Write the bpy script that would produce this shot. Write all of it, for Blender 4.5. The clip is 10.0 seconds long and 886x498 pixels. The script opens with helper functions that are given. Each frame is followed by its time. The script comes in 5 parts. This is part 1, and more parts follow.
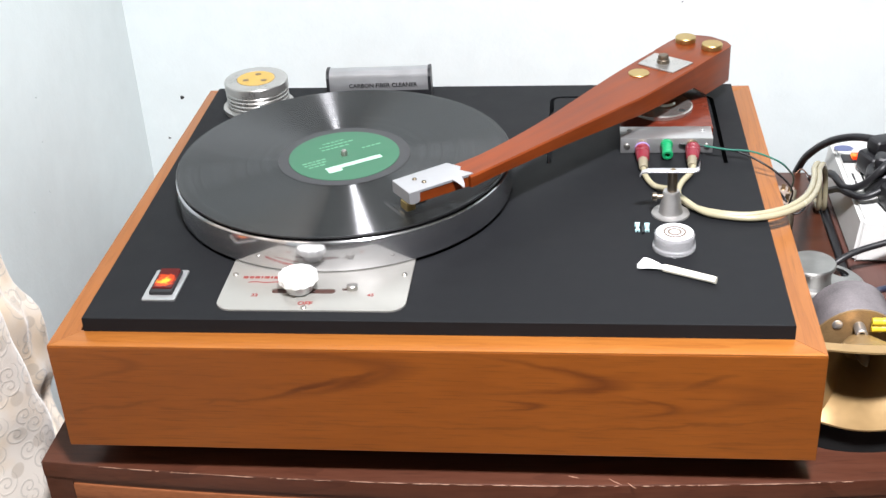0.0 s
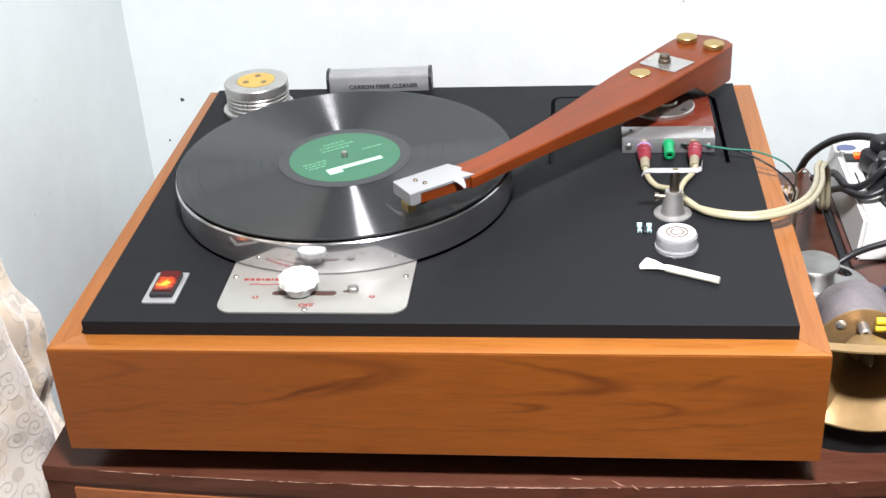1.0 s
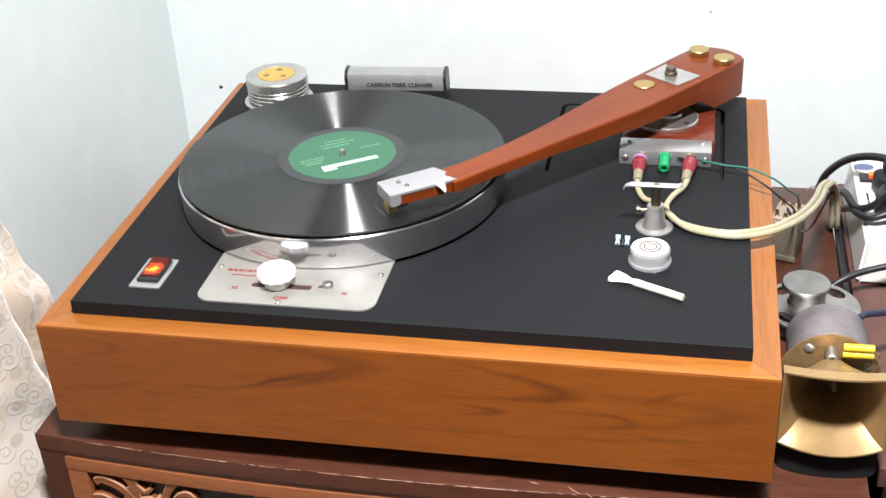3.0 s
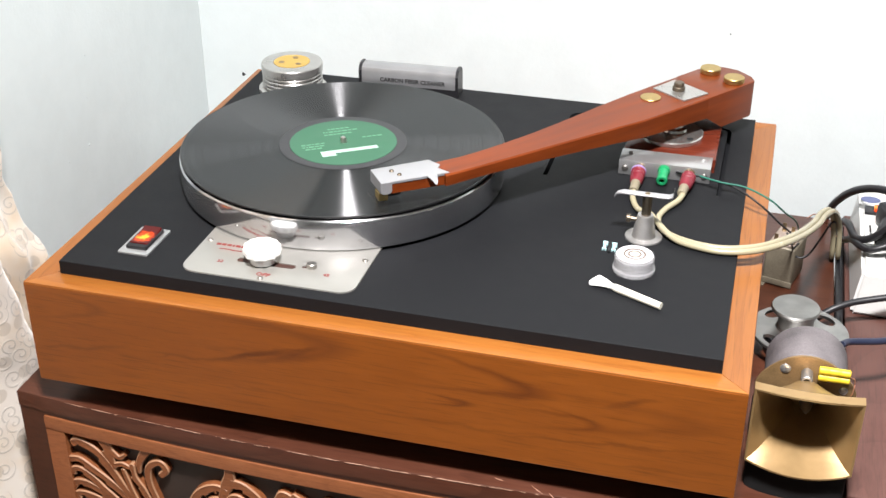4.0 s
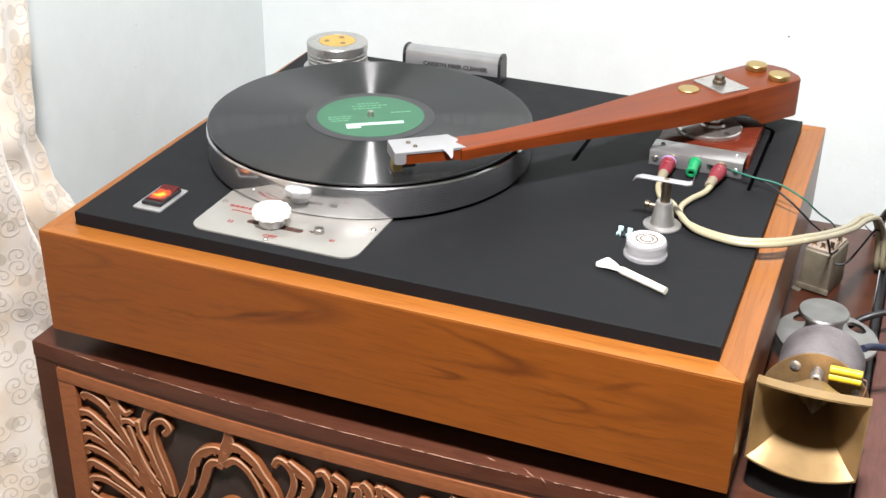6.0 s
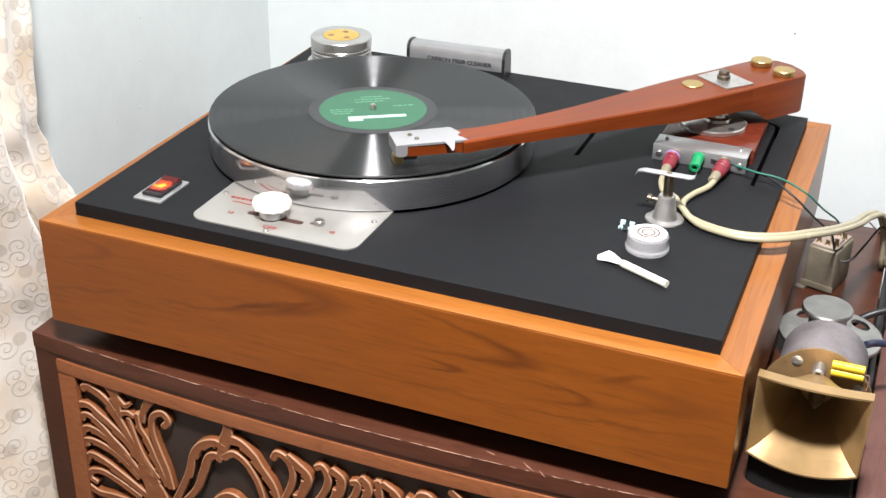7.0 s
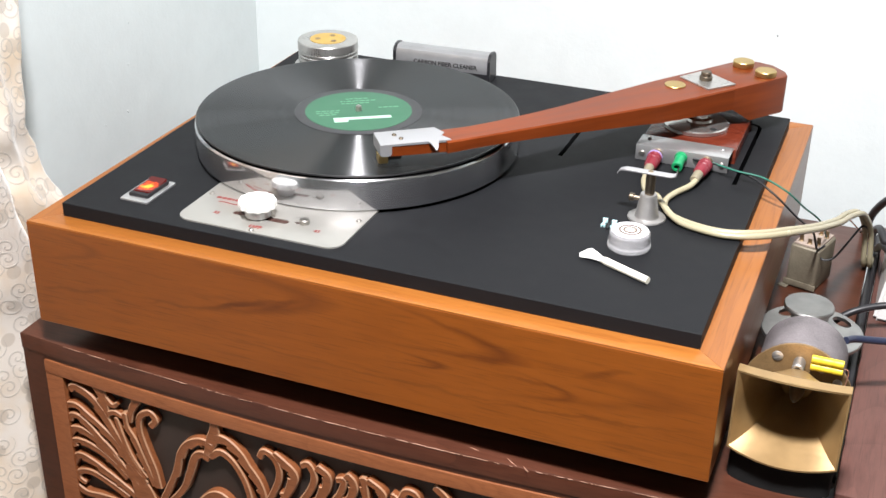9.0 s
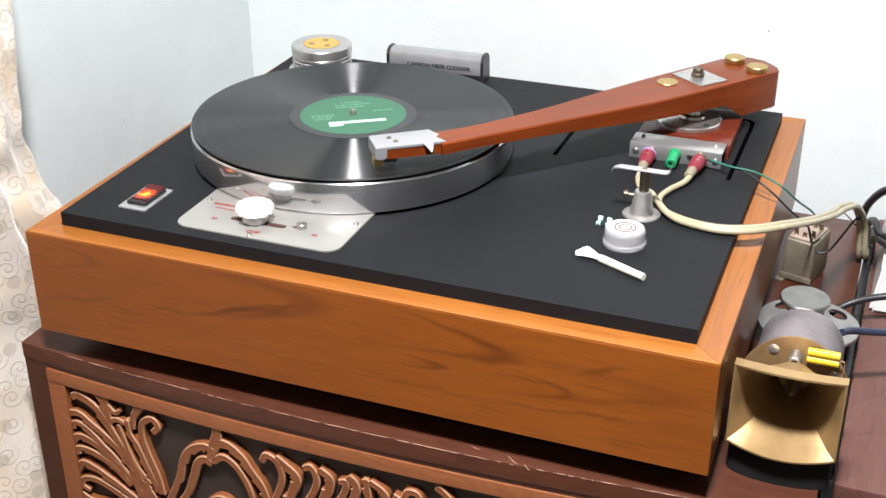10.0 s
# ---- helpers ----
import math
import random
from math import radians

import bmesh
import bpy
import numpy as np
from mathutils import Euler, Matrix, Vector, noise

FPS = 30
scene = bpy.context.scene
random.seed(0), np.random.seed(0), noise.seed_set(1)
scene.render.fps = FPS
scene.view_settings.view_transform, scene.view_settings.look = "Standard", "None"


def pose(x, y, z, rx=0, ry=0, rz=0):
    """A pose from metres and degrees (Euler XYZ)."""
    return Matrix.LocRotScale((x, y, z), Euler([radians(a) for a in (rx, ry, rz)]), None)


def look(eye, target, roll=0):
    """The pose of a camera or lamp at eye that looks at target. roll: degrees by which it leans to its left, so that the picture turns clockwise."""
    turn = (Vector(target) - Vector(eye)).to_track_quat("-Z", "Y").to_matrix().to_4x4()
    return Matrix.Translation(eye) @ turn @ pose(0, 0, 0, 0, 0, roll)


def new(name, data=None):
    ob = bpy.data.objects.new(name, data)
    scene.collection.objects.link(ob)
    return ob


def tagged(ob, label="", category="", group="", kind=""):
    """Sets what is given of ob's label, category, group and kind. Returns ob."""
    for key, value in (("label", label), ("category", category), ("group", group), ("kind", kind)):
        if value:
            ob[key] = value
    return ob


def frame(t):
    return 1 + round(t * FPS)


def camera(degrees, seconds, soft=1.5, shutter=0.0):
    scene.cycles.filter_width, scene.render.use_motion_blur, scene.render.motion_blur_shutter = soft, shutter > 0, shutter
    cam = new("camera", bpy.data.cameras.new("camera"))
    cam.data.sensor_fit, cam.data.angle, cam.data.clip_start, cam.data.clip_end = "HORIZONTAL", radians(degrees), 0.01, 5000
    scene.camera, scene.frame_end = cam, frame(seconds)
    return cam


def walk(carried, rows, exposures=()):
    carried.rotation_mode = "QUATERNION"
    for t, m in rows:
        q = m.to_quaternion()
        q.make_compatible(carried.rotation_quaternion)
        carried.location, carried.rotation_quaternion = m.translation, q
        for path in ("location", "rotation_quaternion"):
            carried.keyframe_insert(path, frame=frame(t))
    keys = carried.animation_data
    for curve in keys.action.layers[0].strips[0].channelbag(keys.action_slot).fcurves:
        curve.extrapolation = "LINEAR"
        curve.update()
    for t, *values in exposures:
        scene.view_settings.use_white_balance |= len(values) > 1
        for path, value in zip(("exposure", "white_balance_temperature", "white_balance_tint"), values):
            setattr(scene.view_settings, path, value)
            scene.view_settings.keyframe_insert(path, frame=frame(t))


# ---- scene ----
cam = camera(39.0, 10.0)
PATH = [
    (0, (0.411, -0.772, 1.525), (0.198, 0.946, 0.524), -3.3),
    (0.5, (0.412, -0.769, 1.524), (0.196, 0.95, 0.524), -3.5),
    (1, (0.411, -0.768, 1.522), (0.195, 0.951, 0.524), -3.6),
    (1.5, (0.414, -0.767, 1.524), (0.195, 0.95, 0.523), -3.6),
    (2, (0.431, -0.765, 1.53), (0.188, 0.946, 0.523), -3.5),
    (2.2, (0.447, -0.767, 1.537), (0.182, 0.938, 0.524), -3.6),
    (3.3, (0.536, -0.768, 1.544), (0.121, 0.908, 0.534), -2.9),
    (3.5, (0.539, -0.773, 1.542), (0.131, 0.912, 0.544), -1.8),
    (4, (0.573, -0.774, 1.524), (0.116, 0.908, 0.543), 0.2),
    (4.5, (0.607, -0.767, 1.514), (0.086, 0.904, 0.547), 1.3),
    (5, (0.629, -0.764, 1.503), (0.065, 0.902, 0.55), 1.4),
    (5.5, (0.647, -0.76, 1.489), (0.042, 0.895, 0.543), 1.1),
    (7, (0.663, -0.754, 1.466), (0.017, 0.892, 0.531), 1.2),
    (7.5, (0.671, -0.758, 1.468), (0.026, 0.888, 0.535), 1.2),
    (8, (0.677, -0.763, 1.464), (0.031, 0.889, 0.54), 1.2),
    (8.5, (0.675, -0.765, 1.463), (0.031, 0.887, 0.539), 1.2),
    (9, (0.676, -0.763, 1.462), (0.035, 0.893, 0.542), 1.1),
    (9.5, (0.68, -0.767, 1.464), (0.04, 0.891, 0.548), 0.5),
    (10, (0.68, -0.768, 1.465), (0.04, 0.889, 0.547), -0.1),
]
walk(cam, [(t, look(eye, target, roll)) for t, eye, target, roll in PATH],
     [(0, 0.0, 6380, 10), (2, 0.0, 6440, 10), (4, 0.0, 6640, 10), (5.5, 0.0, 6680, 10), (7.5, 0.0, 6560, 10), (10, 0.0, 6520, 10)])

# ---------------------------------------------------------------- world and lights
world = bpy.data.worlds.new("World")
scene.world = world
world.use_nodes = True
bg = world.node_tree.nodes["Background"]
bg.inputs[0].default_value = (0.80, 0.88, 1.0, 1)
bg.inputs[1].default_value = 0.05


def area_lamp(name, eye, target, size, watts, colour):
    data = bpy.data.lights.new(name, "AREA")
    data.shape, data.size, data.energy, data.color, data.spread = "DISK", size, watts, colour, radians(112)
    ob = new(name, data)
    ob.matrix_world = look(eye, target)
    return ob


area_lamp("ceiling_lamp", (0.580, -0.62, 2.58), (0.56, 0.1, 0.9), 0.22, 36, (0.985, 0.965, 0.985))

# ---------------------------------------------------------------- materials


class Mat:
    """A small node-tree writer round a Principled shader."""

    def __init__(self, name, rough=0.5, metal=0.0, colour=(0.5, 0.5, 0.5), spec=0.5):
        self.m = bpy.data.materials.new(name)
        self.m.use_nodes = True
        self.nt = self.m.node_tree
        self.p = self.nt.nodes["Principled BSDF"]
        self.p.inputs["Roughness"].default_value = rough
        self.p.inputs["Metallic"].default_value = metal
        self.p.inputs["Base Color"].default_value = (*colour, 1)
        self.p.inputs["Specular IOR Level"].default_value = spec

    def node(self, kind, **inputs):
        n = self.nt.nodes.new(kind)
        for k, v in inputs.items():
            self.put(n, k.replace("_", " "), v)
        return n

    def put(self, n, key, v):
        sock = n.inputs[int(key)] if key.isdigit() else n.inputs[key]
        if isinstance(v, bpy.types.NodeSocket):
            self.nt.links.new(v, sock)
        else:
            sock.default_value = v

    def math(self, op, a, b=0.0, clamp=False):
        n = self.nt.nodes.new("ShaderNodeMath")
        n.operation, n.use_clamp = op, clamp
        self.put(n, "0", a)
        self.put(n, "1", b)
        return n.outputs[0]

    def coords(self, scale=(1, 1, 1), loc=(0, 0, 0), rot=(0, 0, 0)):
        tc = self.nt.nodes.new("ShaderNodeNewGeometry")
        mp = self.nt.nodes.new("ShaderNodeMapping")
        mp.inputs["Scale"].default_value = scale
        mp.inputs["Location"].default_value = loc
        mp.inputs["Rotation"].default_value = rot
        self.nt.links.new(tc.outputs["Position"], mp.inputs["Vector"])
        return mp.outputs[0]

    def noise(self, vec, scale, detail=4.0, rough=0.55, distortion=0.0):
        n = self.node("ShaderNodeTexNoise", Vector=vec, Scale=scale, Detail=detail, Roughness=rough, Distortion=distortion)
        return n.outputs[0]

    def ramp(self, fac, stops):
        n = self.nt.nodes.new("ShaderNodeValToRGB")
        self.nt.links.new(fac, n.inputs[0])
        els = n.color_ramp.elements
        while len(els) < len(stops):
            els.new(0.5)
        for e, (pos, col) in zip(els, stops):
            e.position = pos
            e.color = (*col, 1) if len(col) == 3 else col
        return n.outputs[0]

    def mix(self, fac, a, b, mode="MIX"):
        n = self.nt.nodes.new("ShaderNodeMix")
        n.data_type, n.blend_type = "RGBA", mode
        for i, v in ((0, fac), (6, a), (7, b)):
            if isinstance(v, bpy.types.NodeSocket):
                self.nt.links.new(v, n.inputs[i])
            else:
                n.inputs[i].default_value = (*v, 1) if isinstance(v, tuple) else v
        return n.outputs[2]

    def base(self, sock):
        self.nt.links.new(sock, self.p.inputs["Base Color"])
        return self

    def rough(self, sock):
        self.nt.links.new(sock, self.p.inputs["Roughness"])
        return self

    def bump(self, height, strength=0.2, distance=0.001):
        b = self.node("ShaderNodeBump", Height=height, Strength=strength, Distance=distance)
        self.nt.links.new(b.outputs[0], self.p.inputs["Normal"])
        return self


def grained(name, light, mid, dark, rough=0.35, along="x", ring=14.0, stretch=0.08, contrast=1.0, streaks=(), spec=0.4, noses=(), cloud=0.40):
    """Veneered wood: long growth rings cut at a slant, fine pores along the grain and a few dark figures."""
    w = Mat(name, rough, 0.0, mid, spec)

    def run(s):
        """Coordinates squeezed by s along the grain."""
        if along != "arm":
            return w.coords({"x": (s, 1, 1), "y": (1, s, 1), "z": (1, 1, s)}[along])
        mp = w.nt.nodes.new("ShaderNodeMapping")
        mp.inputs["Scale"].default_value = (s, 1, 1)
        w.nt.links.new(w.coords((1, 1, 1), (0, 0, 0), (0, 0, radians(-51.4))), mp.inputs["Vector"])
        return mp.outputs[0]

    v = run(stretch)
    big = w.noise(v, ring, 2, 0.45, 0.5)
    saw = w.math("FRACT", w.math("MULTIPLY", big, 13.0))
    rings = w.math("SUBTRACT", 1.0, w.math("POWER", saw, 3.5))
    fine = w.noise(v, ring * 22, 3, 0.6)
    pores = w.noise(run(0.03), 900, 2, 0.5)
    tone = w.math("ADD", w.math("MULTIPLY", rings, 0.34 * contrast), w.math("MULTIPLY", fine, 0.62))
    low = tuple((a + 2 * b) / 3 for a, b in zip(dark, mid)) if noses else dark
    col = w.ramp(tone, [(0.15, low), (0.45, mid), (0.78, light)])
    patch = w.noise(run(0.3), 9, 2)
    col = w.mix(w.ramp(patch, [(0.35, (0, 0, 0)), (0.7, (cloud, cloud, cloud))]), col, dark)
    if along != "arm":
        col = w.mix(w.ramp(pores, [(0.55, (0, 0, 0)), (0.74, (0.42, 0.42, 0.42))]), col, tuple(c * 0.45 for c in dark))
    for cx, cz, lx, lz, slant, depth in streaks:
        q = w.coords((1, 0, 1), (-cx, 0, -cz))
        wob = w.noise(w.coords((26, 0, 60)), 1.0, 3)
        sep = w.node("ShaderNodeSeparateXYZ", Vector=q)
        dx = w.math("DIVIDE", sep.outputs[0], lx)
        zz = w.math("SUBTRACT", sep.outputs[2], w.math("MULTIPLY", sep.outputs[0], slant))
        zz = w.math("ADD", zz, w.math("MULTIPLY", w.math("SUBTRACT", wob, 0.5), 0.014))
        dz = w.math("DIVIDE", zz, lz * 1.4)
        d = w.math("ADD", w.math("MULTIPLY", dx, dx), w.math("MULTIPLY", dz, dz))
        line = w.noise(w.coords((22, 0, 240)), 1.0, 3)
        m = w.math("MULTIPLY", w.math("SUBTRACT", 1.0, d, clamp=True), w.math("MULTIPLY", w.math("ADD", line, 0.2), 1.2 * depth), clamp=True)
        col = w.mix(m, col, tuple(c * 0.7 for c in dark))
    # cathedral figures: nested growth rings that close in a blunt tip
    for tx, tz, run_l, half, slant, depth in noses:
        sep = w.node("ShaderNodeSeparateXYZ", Vector=w.coords((1, 0, 1), (-tx, 0, -tz)))
        wob = w.math("MULTIPLY", w.math("SUBTRACT", w.noise(w.coords((30, 0, 70)), 1.0, 3), 0.5), 0.007)
        zz = w.math("ADD", w.math("SUBTRACT", sep.outputs[2], w.math("MULTIPLY", sep.outputs[0], slant)), wob)
        q = w.math("DIVIDE", zz, half)
        u = w.math("DIVIDE", sep.outputs[0], -run_l)
        d = w.math("ABSOLUTE", w.math("SUBTRACT", w.math("MULTIPLY", q, q), u))
        line = w.math("SUBTRACT", 1.0, w.math("DIVIDE", d, 0.24), clamp=True)
        fade = w.math("SUBTRACT", 1.15, w.math("MULTIPLY", u, 0.9), clamp=True)
        broken = w.math("ADD", 0.55, w.noise(w.coords((24, 0, 160)), 1.0, 3), clamp=True)
        m = w.math("MULTIPLY", w.math("MULTIPLY", line, fade), w.math("MULTIPLY", broken, depth), clamp=True)
        col = w.mix(w.math("MULTIPLY", m, 0.82), col, tuple(c * 0.85 for c in dark))
    w.base(col)
    w.rough(w.math("MULTIPLY_ADD", fine, 0.18))
    w.p.inputs["Roughness"].links[0].from_node.inputs[2].default_value = rough - 0.09
    if along != "arm":
        w.bump(w.math("ADD", fine, w.math("MULTIPLY", pores, 0.4)), 0.06, 0.0003)
    return w.m


def speckled(name, colour, rough, metal=0.0, amount=0.12, scale=60.0, bump=0.0, spec=0.5, fine=900.0):
    """A plain finish with faint blotches, fine grain and uneven gloss."""
    w = Mat(name, rough, metal, colour, spec)
    v = w.coords()
    a, b = w.noise(v, scale, 4), w.noise(v, fine, 2)
    t = w.math("ADD", w.math("MULTIPLY", a, 0.6), w.math("MULTIPLY", b, 0.4))
    w.base(w.ramp(t, [(0.3, tuple(c * (1 - amount) for c in colour)), (0.7, tuple(min(1, c * (1 + amount)) for c in colour))]))
    r = w.math("MULTIPLY_ADD", a, 0.3 * rough)
    r.node.inputs[2].default_value = rough * 0.85
    w.rough(r)
    if bump:
        w.bump(b, bump, 0.0005)
    return w.m


def brushed(name, colour, rough, along=(1, 0.02, 1), scale=500.0, dirt=0.15, metal=1.0):
    """Metal with fine lines along one axis and dull patches."""
    w = Mat(name, rough, metal, colour)
    n = w.noise(w.coords(along), scale, 3)
    p = w.noise(w.coords(), 45, 4)
    w.base(w.ramp(p, [(0.3, tuple(c * (1 - dirt) for c in colour)), (0.65, colour)]))
    r = w.math("ADD", w.math("MULTIPLY", n, rough * 0.35), w.math("ADD", w.math("MULTIPLY", p, rough * 0.4), rough * 0.6))
    w.rough(r)
    w.bump(n, 0.015, 0.0002)
    return w.m


FIGURES = [
    (0.205, 0.9520, 0.045, 0.0024, 0.31, 0.9), (0.245, 0.9615, 0.022, 0.0030, 0.40, 0.8), (0.145, 0.9370, 0.040, 0.0014, 0.12, 0.5),
    (0.511, 0.9625, 0.024, 0.0030, 0.32, 0.6), (0.460, 0.9425, 0.030, 0.0015, -0.06, 0.5), (0.500, 0.9210, 0.100, 0.0012, 0.10, 0.5),
    (0.045, 0.9305, 0.050, 0.0014, 0.165, 0.5), (0.360, 0.9150, 0.100, 0.0010, 0.03, 0.35), (0.250, 0.9150, 0.120, 0.0010, -0.02, 0.3),
    (0.540, 0.9050, 0.060, 0.0010, 0.05, 0.35),
]
NOSES = [
    (0.272, 0.969, 0.118, 0.0230, 0.068, 0.75), (0.433, 0.958, 0.100, 0.0180, -0.085, 1.0), (0.381, 0.937, 0.050, 0.0068, 0.0, 1.0),
    (0.485, 0.936, 0.040, 0.0100, -0.02, 0.75), (0.067, 0.970, 0.060, 0.0140, 0.03, 0.55), (0.235, 0.953, 0.120, 0.0100, 0.12, 0.40),
    (0.560, 0.950, 0.150, 0.0200, 0.05, 0.45),
]
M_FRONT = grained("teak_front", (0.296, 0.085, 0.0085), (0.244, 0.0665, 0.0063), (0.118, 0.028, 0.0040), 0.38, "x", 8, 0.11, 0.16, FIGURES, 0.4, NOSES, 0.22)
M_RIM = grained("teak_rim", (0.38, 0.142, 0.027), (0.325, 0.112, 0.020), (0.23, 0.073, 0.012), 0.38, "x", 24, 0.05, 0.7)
# side teak is darker: the shade on these boards is put into its colour
M_SIDE = grained("teak_side_shaded", (0.23, 0.080, 0.020), (0.185, 0.060, 0.014), (0.11, 0.035, 0.009), 0.34, "y", 16, 0.06, 0.8)
M_ARM = grained("arm_hardwood", (0.255, 0.054, 0.0080), (0.190, 0.037, 0.0060), (0.100, 0.018, 0.0035), 0.34, "arm", 6, 0.07, 0.10, (), 0.22)
M_BOARD = grained("board_hardwood", (0.17, 0.035, 0.016), (0.11, 0.02, 0.01), (0.05, 0.010, 0.006), 0.18, "x", 18, 0.15, 0.6)
M_CABINET = grained("dark_stained_wood", (0.095, 0.032, 0.0170), (0.070, 0.0225, 0.0118), (0.040, 0.0122, 0.0064), 0.34, "x", 12, 0.12, 0.6, (), 0.40)
M_CARVED = grained("carved_wood", (0.275, 0.099, 0.038), (0.225, 0.076, 0.028), (0.17, 0.052, 0.018), 0.42, "x", 20, 0.3, 0.5)
M_RECESS = speckled("panel_ground", (0.030, 0.018, 0.013), 0.6, 0, 0.25)
M_DECK = speckled("deck_black", (0.0085, 0.0091, 0.0105), 0.60, 0, 0.12, 40, 0.10, 0.16, 1500)
M_SLOT = speckled("slot_black", (0.004, 0.004, 0.004), 0.8)


def turned_side():
    """Lathe-turned aluminium: fine rings round the axis spread its reflections across them."""
    w = Mat("turned_platter", 0.10, 1.0, (0.74, 0.74, 0.76))
    p = w.noise(w.coords(), 45, 4)
    tone = w.ramp(p, [(0.3, (0.64, 0.64, 0.66)), (0.65, (0.76, 0.76, 0.78))])
    w.base(tone)
    w.rough(w.math("ADD", 0.07, w.math("MULTIPLY", p, 0.07)))
    tan = w.nt.nodes.new("ShaderNodeTangent")
    tan.direction_type, tan.axis = "RADIAL", "Z"
    haze = w.nt.nodes.new("ShaderNodeBsdfAnisotropic")
    haze.inputs["Roughness"].default_value = 0.34
    haze.inputs["Anisotropy"].default_value = 0.45
    w.nt.links.new(tone, haze.inputs["Color"])
    w.nt.links.new(tan.outputs[0], haze.inputs["Tangent"])
    both = w.nt.nodes.new("ShaderNodeMixShader")
    both.inputs[0].default_value = 0.20
    w.nt.links.new(w.p.outputs[0], both.inputs[1])
    w.nt.links.new(haze.outputs[0], both.inputs[2])
    w.nt.links.new(both.outputs[0], w.nt.nodes["Material Output"].inputs["Surface"])
    return w.m


M_PLATTER = turned_side()
M_PLATE = brushed("satin_plate", (0.43, 0.42, 0.39), 0.34, (0.02, 1, 1), 900, 0.06, 0.6)
M_ALU = brushed("brushed_aluminium", (0.55, 0.55, 0.55), 0.34, (0.03, 1, 1), 700, 0.10, 0.8)
M_CAST = brushed("cast_aluminium", (0.46, 0.45, 0.44), 0.58, (1, 1, 1), 250, 0.25)
M_DRIVER = brushed("dull_driver_casting", (0.46, 0.455, 0.44), 0.40, (1, 1, 1), 250, 0.25)
M_STEEL = brushed("screw_steel", (0.50, 0.48, 0.45), 0.38, (1, 1, 1), 400, 0.2)
M_BRASS = brushed("turned_brass", (0.55, 0.40, 0.165), 0.42, (1, 1, 0.05), 800, 0.12)
M_ALUP2 = brushed("lathe_turned_aluminium", (0.50, 0.49, 0.47), 0.30, (1, 1, 0.04), 900, 0.16, 0.8)
M_OLDBRASS = brushed("dull_brass", (0.36, 0.27, 0.17), 0.5, (1, 1, 0.05), 600, 0.3)
M_BRONZE = brushed("dark_bronze", (0.20, 0.165, 0.125), 0.42, (1, 1, 0.05), 500, 0.25)
M_GOLD = brushed("gold_anodised", (0.36, 0.235, 0.105), 0.36, (0.05, 1, 1), 300, 0.18, 0.45)
M_WEB = speckled("lacquered_brass_web", (0.25, 0.16, 0.075), 0.32, 0.45, 0.30, 70)
M_GREYPAINT = speckled("grey_magnet", (0.125, 0.112, 0.116), 0.60, 0, 0.55, 34)
M_CANPAINT = speckled("olive_can", (0.19, 0.165, 0.12), 0.5, 0.3, 0.3, 60)
M_WHITE = speckled("white_plastic", (0.80, 0.80, 0.77), 0.35, 0, 0.04)
M_STRIP = speckled("strip_plastic", (0.64, 0.64, 0.62), 0.3, 0, 0.05)
M_CREAM = speckled("cream_plastic", (0.76, 0.73, 0.62), 0.4, 0, 0.06)
M_BRISTLE = speckled("bristle_white", (0.80, 0.80, 0.78), 0.8, 0, 0.12, 300, 0.4)
M_CABLE = speckled("cream_cable", (0.34, 0.305, 0.20), 0.26, 0, 0.12, 50)
M_BOOT = speckled("grey_beige_boot", (0.24, 0.21, 0.145), 0.45, 0, 0.12, 50)
M_BLACK = speckled("black_plastic", (0.012, 0.012, 0.014), 0.42, 0, 0.2)
M_RUBBER = speckled("black_rubber", (0.010, 0.010, 0.010), 0.8, 0, 0.2, 60, 0, 0.2)
M_RED = speckled("red_plug", (0.19, 0.018, 0.030), 0.40, 0, 0.15)
M_GREEN = speckled("green_terminal", (0.01, 0.27, 0.10), 0.3, 0, 0.1)
M_WIREGREEN = speckled("green_wire", (0.01, 0.13, 0.09), 0.4)
M_YELLOW = speckled("yellow_resistor", (0.66, 0.50, 0.03), 0.45, 0, 0.08)
M_COPPER = brushed("copper_lead", (0.75, 0.40, 0.28), 0.3)
M_TEAL = speckled("pale_blue_clip", (0.45, 0.68, 0.70), 0.35)
M_PURPLE = speckled("purple_band", (0.30, 0.22, 0.42), 0.4)
M_INKRED = speckled("red_ink", (0.24, 0.03, 0.025), 0.5)
M_INKBLACK = speckled("black_ink", (0.02, 0.02, 0.02), 0.5)
M_TEXT = speckled("faint_print", (0.105, 0.270, 0.160), 0.55, 0, 0.10)
M_LABEL = speckled("green_paper", (0.032, 0.120, 0.066), 0.55, 0, 0.05)
M_PRINT = speckled("pale_print", (0.36, 0.55, 0.43), 0.55, 0, 0.08)
M_YELLABEL = speckled("yellow_label", (0.44, 0.285, 0.060), 0.45, 0, 0.1)
M_BLUELABEL = speckled("blue_label", (0.09, 0.11, 0.22), 0.4)


M_RING = speckled("grey_ring", (0.13, 0.095, 0.075), 0.5)


def wall_paint(name, colour):
    w = Mat(name, 0.45, 0, colour, 0.35)
    v = w.coords()
    a, b, c = w.noise(v, 3.0, 3), w.noise(v, 26, 5, 0.6), w.noise(v, 240, 3)
    t = w.math("ADD", w.math("MULTIPLY", a, 0.6), w.math("MULTIPLY", b, 0.4))
    w.base(w.ramp(t, [(0.32, tuple(x * 0.90 for x in colour)), (0.66, colour)]))
    w.bump(w.math("ADD", w.math("MULTIPLY", b, 1.0), w.math("MULTIPLY", c, 0.25)), 0.16, 0.004)
    return w.m


